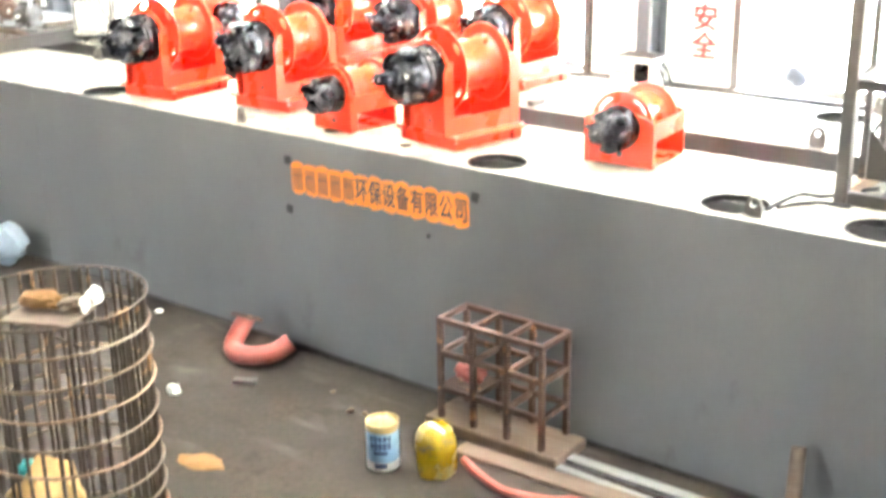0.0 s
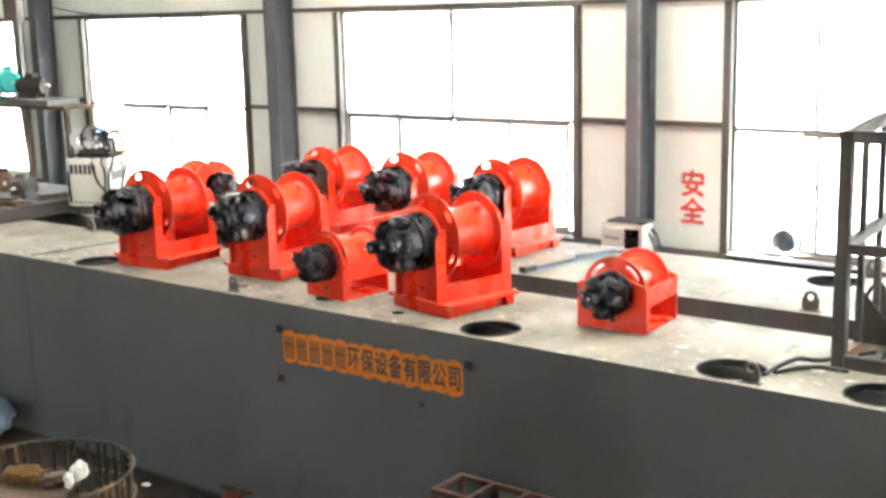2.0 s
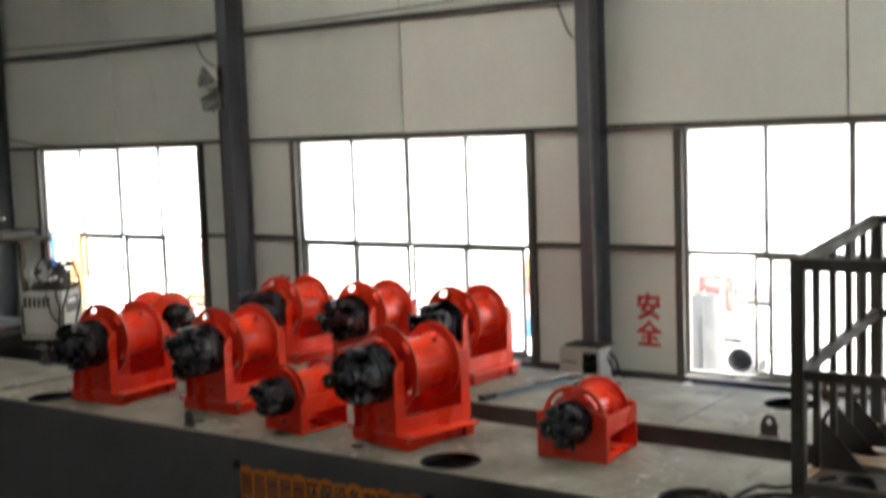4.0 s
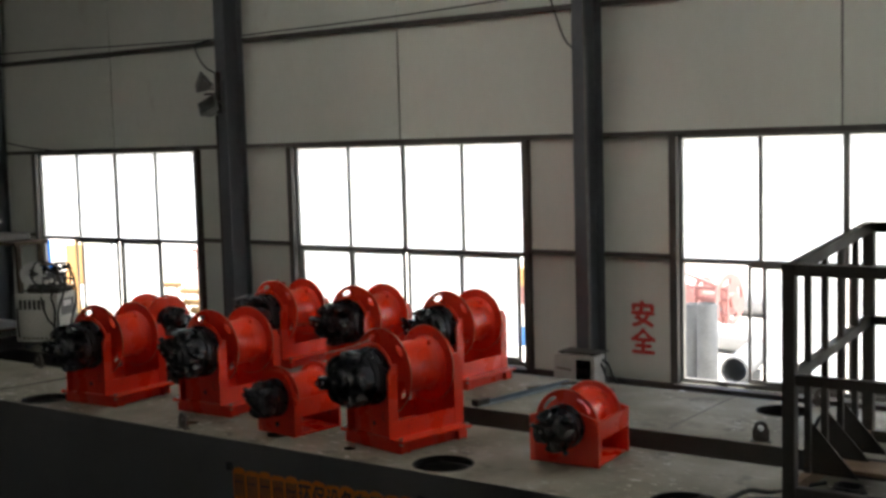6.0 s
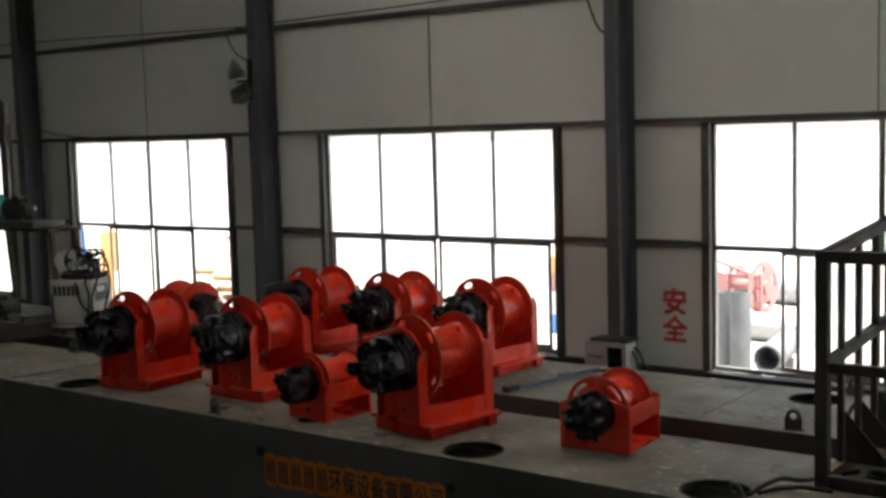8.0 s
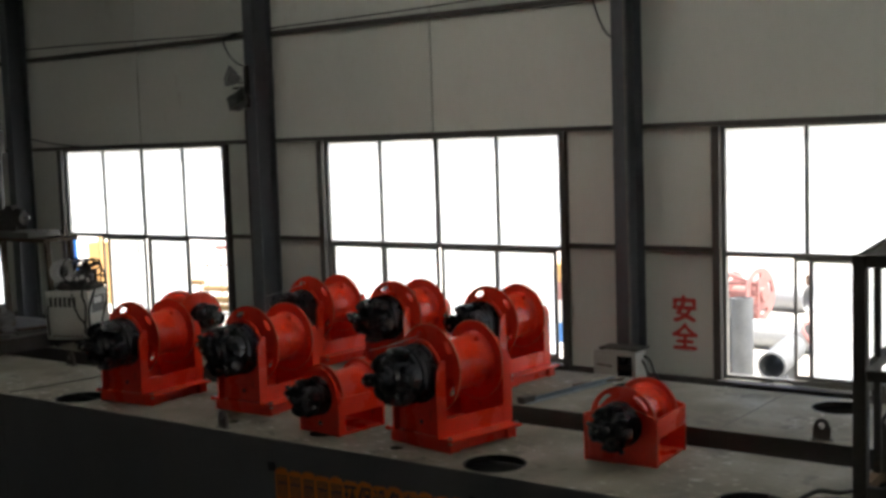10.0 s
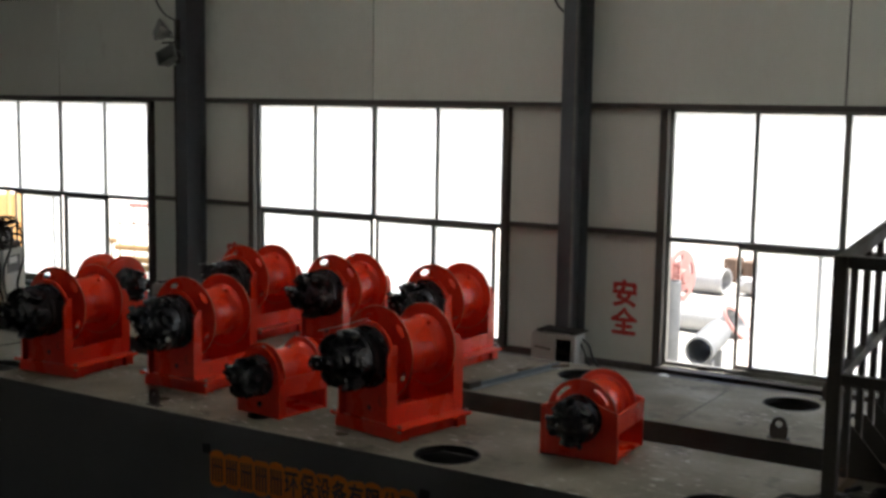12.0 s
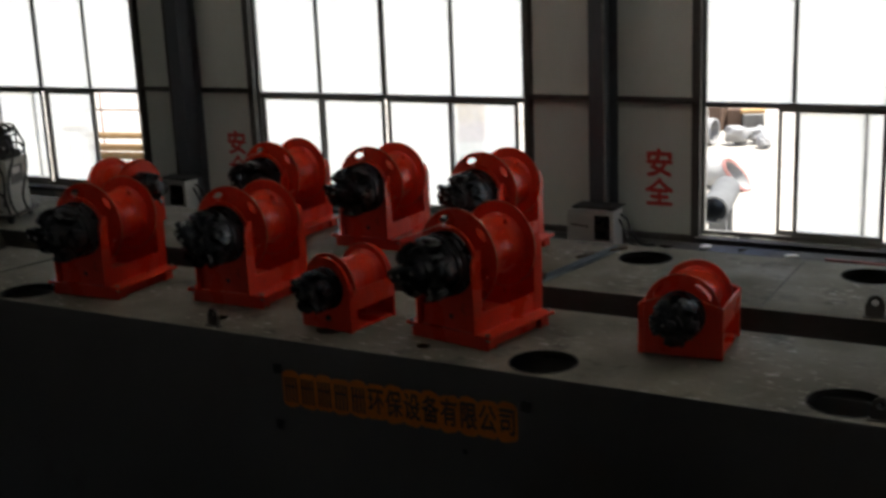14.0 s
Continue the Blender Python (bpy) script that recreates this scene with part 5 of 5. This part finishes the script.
def crumple(name, at, size, material, label, category, seed, flat=0.4):
    bm = bmesh.new()
    bmesh.ops.create_icosphere(bm, subdivisions=3, radius=1.0)
    for v in bm.verts:
        d = 1 + 0.4 * noise.noise(v.co * 1.7 + Vector((seed, 0, 0))) + 0.18 * noise.noise(v.co * 5 + Vector((0, seed, 0)))
        v.co = Vector((v.co.x * size[0], v.co.y * size[1], v.co.z * size[2])) * d
    low = min(v.co.z for v in bm.verts)
    for v in bm.verts:
        v.co.z -= low
    return single(name, bm, material, at, label, category)


crumple("cloth", pose(CAGE_X - 0.21, CAGE_Y + 0.03, Z + H - 0.148, 0, 0, 20), (0.16, 0.075, 0.055), CLOTH, "orange cloth crumpled on a board", "cloth", 3)
crumple("sacking", pose(CAGE_X + 0.0, CAGE_Y + 0.13, Z + H - 0.148, 0, 0, 70), (0.10, 0.06, 0.045), WOOD, "brown sacking bunched on a board", "sacking", 14)
crumple("paper", pose(CAGE_X + 0.02, CAGE_Y + 0.24, Z + H - 0.148, 0, 20, 50), (0.05, 0.035, 0.06), PAPER, "white crumpled paper on a board", "paper", 5)
crumple("paper", pose(CAGE_X + 0.08, CAGE_Y + 0.15, Z + H - 0.148, 0, 0, 10), (0.03, 0.025, 0.055), PAPER, "white twist of paper on a board", "paper", 25)
crumple("sack", pose(CAGE_X - 0.14, CAGE_Y - 0.14, Z, 0, 0, 15), (0.24, 0.22, 0.30), SACK, "stained tan sack slumped inside the rebar cage", "sack", 44)
crumple("rag", pose(CAGE_X - 0.28, CAGE_Y - 0.16, Z + 0.50, 0, 0, 15), (0.07, 0.06, 0.05), TEAL, "teal rag on the sack", "cloth", 61)
for i, (x, y, s) in enumerate(((-1.46, -7.42, 0.055), (-3.0, -6.33, 0.035), (-0.06, -6.80, 0.035), (1.62, -6.40, 0.05), (0.06, -6.76, 0.03), (-0.42, -6.62, 0.025))):
    crumple("litter", pose(x, y, Z, 0, 0, 40 * i), (s * 1.1, s * 0.7, s * (0.9 if i == 0 else 0.5)), PAPER if i < 2 else WOOD, "small pale scrap of litter on the floor", "litter", 10 + i)
# thin crumpled sheet that stands in for a yellow-brown floor stain
crumple("cloth", pose(-0.40, -8.05, Z, 0, 0, 15), (0.19, 0.10, 0.008), CLOTH, "faint yellow-brown stain on the floor, built as a thin sheet", "cloth", 8)
single("steel_offcut", boxed(-0.10, 0.10, -0.04, 0.04, 0, 0.035, bevel=0.004), RUBBER, pose(-1.15, -6.92, Z, 0, 0, 28), "small dark steel offcut on the floor", "steel plate")

hook = thing("pipe_bend", pose(-1.46, -6.58, Z, 0, 0, 12), "dull red painted pipe bend lying by the hull", "pipe bend")
bm = bmesh.new()
tube(bm, smooth_curve([(-0.15, 0.20, 0.30), (-0.17, 0.10, 0.20), (-0.17, 0.0, 0.10), (-0.05, -0.08, 0.085), (0.12, -0.06, 0.09), (0.27, 0.02, 0.12), (0.36, 0.12, 0.19)], 8), 0.084, 18)
part("bend", bm, REDPIPE, hook)
bm = bmesh.new()
lathe(bm, [(0.145, -0.016), (0.145, 0.016)], 26, Matrix.Translation((-0.15, 0.205, 0.305)) @ Matrix.Rotation(radians(60), 4, "X"))
part("flange", bm, RUST, hook, "rusty round pipe flange")

single("plank", boxed(-0.58, 0.62, -0.23, 0.20, 0, 0.09, bevel=0.008), WOOD, pose(1.13, -6.385, Z, 0, 0, 0), "dusty timber base under the crate", "board")
crate = thing("bar_crate", pose(1.13, -6.385, Z + 0.09, 0, 0, 0), "brown rusty crate frame welded from square bar", "crate")
CW, CD, CH, b = 0.46, 0.165, 0.83, 0.02
for x in (-CW, -CW / 3, CW / 3, CW):
    for y in (-CD, CD):
        part("upright", boxed(x - b, x + b, y - b, y + b, 0.0, CH), RUST, crate)
for z in (0.25, 0.54, CH - b):
    for y in (-CD, CD):
        bm = bmesh.new()
        for x0, x1 in ((-CW, -CW / 3), (-CW / 3, CW / 3), (CW / 3, CW)):
            box(bm, x0 + b, x1 - b, y - b, y + b, z - b, z + b)
        part("long_bar", bm, RUST, crate)
    for x in (-CW, -CW / 3, CW / 3, CW):
        part("cross_bar", boxed(x - b * 0.9, x + b * 0.9, -CD + b, CD - b, z - b, z + b), RUST, crate)
part("shelf_sheet", boxed(-CW + b, -CW / 3 + b, -CD + b, CD - b, 0.272, 0.282), RUST, crate, "rusty sheet at the lower level")
crumple("red_cloth", pose(0.84, -6.40, Z + 0.372, 0, 0, 0), (0.14, 0.10, 0.07), REDPIPE, "red crumpled rag inside the crate", "cloth", 21)

can = thing("paint_can", pose(0.69, -7.26, Z, 0, 0, 40), "open blue and white paint can with dried yellow paint", "paint can")
up = Matrix.Rotation(radians(90), 4, "X")
bm = bmesh.new()
lathe(bm, [(0.11, 0.0), (0.118, 0.004), (0.118, 0.07)], 36, up)
part("lower_band", bm, CANWHITE, can, "white lower band")
bm = bmesh.new()
lathe(bm, [(0.1172, 0.07), (0.1172, 0.30)], 36, up)
part("label_band", bm, CANBLUE, can, "blue printed band")
bm = bmesh.new()
lathe(bm, [(0.118, 0.30), (0.118, 0.345), (0.122, 0.35), (0.122, 0.36), (0.107, 0.36), (0.105, 0.345), (0.105, 0.33)], 36, up)
part("rim", bm, PAINTTOP, can, "rim with yellow paint runs")
bm = bmesh.new()
bmesh.ops.create_icosphere(bm, subdivisions=3, radius=1.0)
for v in bm.verts:
    d = 1 + 0.5 * noise.noise(v.co * 3.1)
    v.co = Vector((v.co.x * 0.102, v.co.y * 0.102, 0.335 + max(v.co.z, -0.2) * 0.045 * d))
part("paint", bm, PAINTTOP, can, "dried yellow paint in lumps")
for z, w, h in ((0.262, 0.105, 0.020), (0.205, 0.10, 0.026), (0.150, 0.06, 0.014), (0.045, 0.05, 0.020)):
    for i in range(5):
        a = (-0.5 + i * 0.25) * w / 0.09 - 0.15
        c, s = math.sin(a), -math.cos(a)
        part("mark", boxed(-0.013, 0.013, -0.0016, 0.0, z - h, z + h), CANINK, can, "", Matrix.Translation((0.1185 * c, 0.1185 * s, 0)) @ Matrix.Rotation(a, 4, "Z"))

wrap = thing("plastic_container", pose(1.07, -7.12, Z, 0, 0, 30), "glossy yellow plastic container with a crumpled round top", "container")
bm = bmesh.new()
rings = []
for z, s in ((0.0, 0.90), (0.015, 1.0), (0.08, 1.04), (0.16, 1.02), (0.24, 1.05), (0.30, 1.0), (0.345, 0.86), (0.372, 0.66), (0.386, 0.40), (0.38, 0.15)):
    ring = []
    for i in range(40):
        a = 2 * math.pi * i / 40
        q = s * (1 + 0.045 * math.sin(5 * a + 9 * z) + 0.05 * noise.noise(Vector((2.5 * math.cos(a), 2.5 * math.sin(a), 7 * z))))
        ring.append(Vector((0.142 * q * math.cos(a), 0.132 * q * math.sin(a), z + 0.03 * z * noise.noise(Vector((3 * math.cos(a), 3 * math.sin(a), 3))))))
    rings.append(ring)
loft(bm, rings)
part("body", bm, YELLOW, wrap)
bm = bmesh.new()
tube(bm, smooth_curve([(-0.05, 0.02, 0.372), (-0.02, -0.03, 0.398), (0.03, -0.06, 0.385), (0.07, -0.07, 0.355)], 6), 0.014, 8)
part("fold", bm, PAPER, wrap, "pale torn flap on top")

single("plank", boxed(-0.75, 0.75, -0.09, 0.09, 0, 0.035, bevel=0.005), WOOD, pose(1.75, -6.72, Z, 0, 0, 3), "dusty timber plank lying beside the crate", "board")
single("plank", boxed(-0.9, 0.9, -0.05, 0.05, 0, 0.04, bevel=0.005), GREYSTEEL, pose(2.45, -6.40, Z, 0, 0, 1), "grey dusty bar lying along the hull", "steel bar")
single("plank", boxed(-0.8, 0.8, -0.04, 0.04, 0, 0.03, bevel=0.005), GREYSTEEL, pose(2.3, -6.58, Z, 0, 0, -2), "grey dusty bar lying along the hull", "steel bar")
bm = bmesh.new()
tube(bm, smooth_curve([(1.15, -6.90, Z + 0.03), (1.35, -7.0, Z + 0.03), (1.65, -7.08, Z + 0.03), (1.95, -7.0, Z + 0.03), (2.15, -6.88, Z + 0.03), (2.6, -6.9, Z + 0.03)], 8), 0.03, 10)
single("hose", bm, REDPIPE, Matrix(), "thick red-brown hose lying on the floor", "hose")
stand = thing("timber_prop", pose(3.42, -6.38, Z, 0, 0, 10), "short brown timber prop leaning at the hull", "timber prop")
bm = bmesh.new()
rod(bm, (0, -0.06, 0.02), (-0.03, 0.16, 0.56), 0.055, 12, 0.05)
part("log", bm, WOOD, stand)
part("foot_block", boxed(-0.16, 0.2, -0.12, 0.12, 0.0, 0.10, bevel=0.012), WOOD, stand)
crumple("tarpaulin", pose(-5.45, -6.42, Z, 0, 0, 0), (0.30, 0.20, 0.20), BLUESTEEL, "crumpled blue-grey tarpaulin on the floor by the hull", "tarpaulin", 31)


# ---- the yard outside ----
GZ = FLOOR_Z - 0.03


def big_pipe(p0, p1, r, wall_t, label):
    d = Vector(p1) - Vector(p0)
    m = Matrix.Translation(p0) @ d.to_track_quat("Y", "Z").to_matrix().to_4x4()
    bm = bmesh.new()
    L = d.length
    rings = [[m @ Vector((q * math.cos(a), h, q * math.sin(a))) for a in (2 * math.pi * i / 36 for i in range(36))] for q, h in ((r, 0), (r, L), (r - wall_t, L), (r - wall_t, 0))]
    loft(bm, rings, closed=True)
    return single("concrete_pipe", bm, CONCRETE, Matrix(), label, "pipe", "pipes in the yard")


big_pipe((-2.31, 6.2, GZ), (-2.31, 6.2, -0.45), 0.18, 0.03, "upright grey pipe standing in the yard")
big_pipe((-2.67, 6.4, GZ), (-2.67, 6.4, -0.50), 0.15, 0.03, "upright grey pipe standing in the yard")
big_pipe((-1.28, 4.81, -1.30), (-1.56, 6.51, -1.30), 0.22, 0.03, "short grey pipe lying on blocks in the yard")
for x, y in ((-1.35, 5.3), (-1.51, 6.2)):
    single("concrete_block", boxed(-0.14, 0.14, -0.08, 0.08, 0, 0.47, bevel=0.01), CONCRETE, pose(x, y, GZ, 0, 0, 9), "pale concrete block under the pipe", "concrete block", "concrete blocks in the yard")
pale = big_pipe((-7.6, 15.4, GZ + 0.33), (-4.25, 15.0, GZ + 0.33), 0.32, 0.04, "pale blunt pipe lying far back in the yard")
pale.data.materials.clear()
pale.data.materials.append(PALEPIPE)


def mitred_pipe(at, r, length, cut):
    """A lying pipe whose open end is cut at a slant and carries a painted collar."""
    p = thing("mitred_pipe", at, "pale pipe with a slanted end and a glare-paled red collar", "pipe", "pipes in the yard")
    turn = [2 * math.pi * i / 36 for i in range(36)]
    ring = lambda q, x, k: [Vector((x - cut * k * math.sin(a), q * math.cos(a), r + q * math.sin(a))) for a in turn]
    bm = bmesh.new()
    loft(bm, [ring(r, -length, 0), ring(r, 0, 1), ring(r - 0.035, 0, 1), ring(r - 0.035, -length, 0)], closed=True)
    part("shell", bm, PALEPIPE, p)
    bm = bmesh.new()
    loft(bm, [ring(r + 0.002, -0.05, 1), ring(r + 0.04, -0.05, 1), ring(r + 0.04, 0.02, 1), ring(r - 0.02, 0.02, 1), ring(r - 0.02, 0.003, 1), ring(r + 0.002, 0.003, 1)], closed=True)
    part("collar", bm, YARDRED, p, "glare-paled red collar")
    return p


mitred_pipe(pose(-2.30, 9.9, GZ, 0, 0, -8), 0.28, 1.9, 0.24)
for i, (x, y, s) in enumerate(((-3.75, 15.2, 0.30), (-3.35, 15.5, 0.26), (-3.05, 14.9, 0.22))):
    crumple("yard_sack", pose(x, y, GZ, 0, 0, 50 * i), (s, s * 0.8, s * 0.75), PALEPIPE, "pale full sack standing in the yard", "sack", 70 + i)
for i, (x, y, w, h, paint) in enumerate(((-4.90, 17.5, 0.36, 0.62, YARDBROWN), (-4.50, 17.7, 0.34, 0.55, YARDBROWN), (-4.00, 17.5, 0.52, 0.46, GREYSTEEL))):
    bm = boxed(-w / 2, w / 2, -0.3, 0.3, 0.0, h, bevel=0.02)
    for k in range(3):
        box(bm, -w / 2 + 0.05 + k * w * 0.32, -w / 2 + 0.12 + k * w * 0.32, -0.32, -0.301, 0.03, h - 0.03)
    single("yard_crate", bm, paint, pose(x, y, GZ, 0, 0, 10 * i), "dark crate standing far back in the yard", "crate", "crates in the yard")
single("yard_board", boxed(-0.30, 0.30, -0.12, 0.12, 0.0, 0.09, bevel=0.01), YARDORANGE, pose(-4.00, 17.5, GZ + 0.46, 0, 0, 14), "orange board lying on a grey crate outside", "board")


def toothed_disc(at, r, label):
    d = thing("toothed_disc", at, label, "machine wheel", "red wheels in the yard")
    bm = bmesh.new()
    polar_plate(bm, [r * 0.12, r * 0.5, r], 60, -0.03, 0.03, lambda j, i: False)
    for i in range(30):
        box(bm, -0.022, 0.022, -0.025, 0.025, r - 0.01, r + 0.045, Matrix.Rotation(2 * math.pi * i / 30, 4, "Y"))
    part("disc", bm, YARDRED, d, "", Matrix.Translation((0, 0, r + 0.045)))
    bm = bmesh.new()
    rod(bm, (0, -0.25, r + 0.045), (0, 0.25, r + 0.045), r * 0.13, 16)
    part("axle", bm, YARDRED, d)
    for y in (-0.2, 0.2):
        part("stand", boxed(-0.16, 0.16, y - 0.04, y + 0.04, -0.02, r), YARDRED, d)
    return d


toothed_disc(pose(-5.82, 12.3, GZ + 0.06, 0, 0, 20), 0.54, "glare-paled red toothed steel disc standing in the yard")
drum = thing("cutter_drum", pose(-5.05, 13.2, GZ, 0, 0, 80), "glare-paled red cutter drum in a bar frame in the yard", "machine wheel", "red wheels in the yard")
DZ = 0.64
for y, r in ((-0.34, 0.62), (0.36, 0.50)):
    bm = bmesh.new()
    polar_plate(bm, [0.08, r * 0.6, r * 0.8, r], 48, y - 0.03, y + 0.03, lambda j, i: j == 1 and i % 12 < 5)
    part("disc", bm, YARDRED, drum, "", Matrix.Translation((0, 0, DZ)))
bm = bmesh.new()
rod(bm, (0, -0.5, DZ), (0, 0.9, DZ), 0.16, 18)
part("axle", bm, YARDRED, drum)
for x, y in ((-0.30, -0.47), (-0.36, 0.62)):
    part("frame_post", boxed(x - 0.035, x + 0.035, y - 0.03, y + 0.03, 0.0, DZ + 0.36), YARDRED, drum)
for z in (DZ - 0.30, DZ + 0.04, DZ + 0.28):
    part("frame_bar", boxed(-0.40, -0.34, -0.55, 0.80, z - 0.04, z + 0.04), YARDRED, drum)
bm = bmesh.new()
rod(bm, (-0.37, -0.40, DZ + 0.30), (-0.2, 0.75, DZ + 0.58), 0.045, 8)
rod(bm, (-0.37, -0.30, DZ - 0.30), (-0.2, -0.45, DZ - 0.58), 0.04, 8)
part("brace", bm, YARDRED, drum)


def yard_hopper(at, sx, sy, sz, material, label):
    h = thing("hopper", at, label, "hopper", "hoppers in the yard")
    bm = bmesh.new()
    ring = lambda a, z: [Vector((x * sx * a, y * sy * a, z)) for x, y in ((-0.5, -0.5), (0.5, -0.5), (0.5, 0.5), (-0.5, 0.5))]
    loft(bm, [ring(0.5, sz * 0.35), ring(1.0, sz * 0.65), ring(1.0, sz)])
    part("bin", bm, material, h)
    for x in (-0.42, 0.42):
        for y in (-0.42, 0.42):
            part("leg", boxed(x * sx - 0.06, x * sx + 0.06, y * sy - 0.06, y * sy + 0.06, 0, sz * 0.7), material, h)
    return h


yard_hopper(pose(-23.0, 9.0, GZ, 0, 0, 35), 0.62, 0.62, 1.8, YARDORANGE, "yellow-orange steel bin on legs in the yard")
bm = bmesh.new()
rod(bm, (0, 0, 0), (0, 0, 2.6), 0.045, 12)
single("orange_post", bm, YARDORANGE, Matrix.Translation((-17.85, 5.0, GZ)), "slim orange steel post in the yard", "post")
for i in range(5):
    bm = bmesh.new()
    lathe(bm, [(0.05, -0.04), (0.09, -0.03), (0.09, 0.03), (0.05, 0.04)], 16, Matrix.Rotation(radians(90), 4, "X") @ Matrix.Translation((0, 0.04, 0)))
    single("pipe_collar", bm, YARDORANGE, pose(-18.05, 5.15, GZ + 0.16 * i, 0, 0, 0), "orange steel pipe collar in a stack outside", "pipe collar", "pipe collars in the yard")
for z0, z1, paint, words in ((GZ, -1.58, YARDBLUE, "blue crate at the foot of a stack outside"), (-1.58, -1.08, WHITE, "white crate in a stack outside"),
                              (-1.08, -0.70, YARDRED, "glare-paled red crate in a stack outside"), (-0.70, -0.30, YARDORANGE, "yellow-orange crate on top of a stack outside")):
    bm = boxed(-0.26, 0.26, -0.22, 0.22, 0.0, z1 - z0, bevel=0.02)
    for x in (-0.17, 0.0, 0.17):
        box(bm, x - 0.02, x + 0.02, -0.235, -0.221, 0.02, z1 - z0 - 0.02)
    single("crate", bm, paint, pose(-7.62, 9.0, z0, 0, 0, 20), words, "crate", "crates in the yard")
bm = bmesh.new()
rod(bm, (0, 0, 0), (0, 0, 1.5), 0.03, 12)
single("blue_pole", bm, YARDBLUE, Matrix.Translation((-2.68, 6.0, GZ)), "short blue painted steel pole in the yard", "pole")
for x, y, z, n, q, paint in ((-19.0, 8.6, -1.16, 0.6, 0.075, TANPIPE), (-18.28, 8.6, -1.30, 3.2, 0.08, TANPIPE), (-18.3, 8.75, -1.62, 4.0, 0.09, TANPIPE), (-18.5, 8.8, -0.70, 2.6, 0.022, YARDBROWN),
                             (-18.4, 9.2, -0.26, 2.6, 0.06, YARDRED), (-18.2, 8.9, -1.85, 3.6, 0.09, TANPIPE)):
    p = Vector((x, y, z))
    bm = bmesh.new()
    rod(bm, p, p + n * Vector((0.985, 0.17, 0)), q, 20)
    for d in (0.12, n - 0.12):
        e = p + d * Vector((0.985, 0.17, 0))
        box(bm, -0.015, 0.015, -0.015, 0.015, GZ, z, Matrix.Translation((e.x, e.y, 0)))
    single("yard_pipe", bm, paint, Matrix(), "steel pipe on short stands in the yard", "pipe", "pipes on stands in the yard")
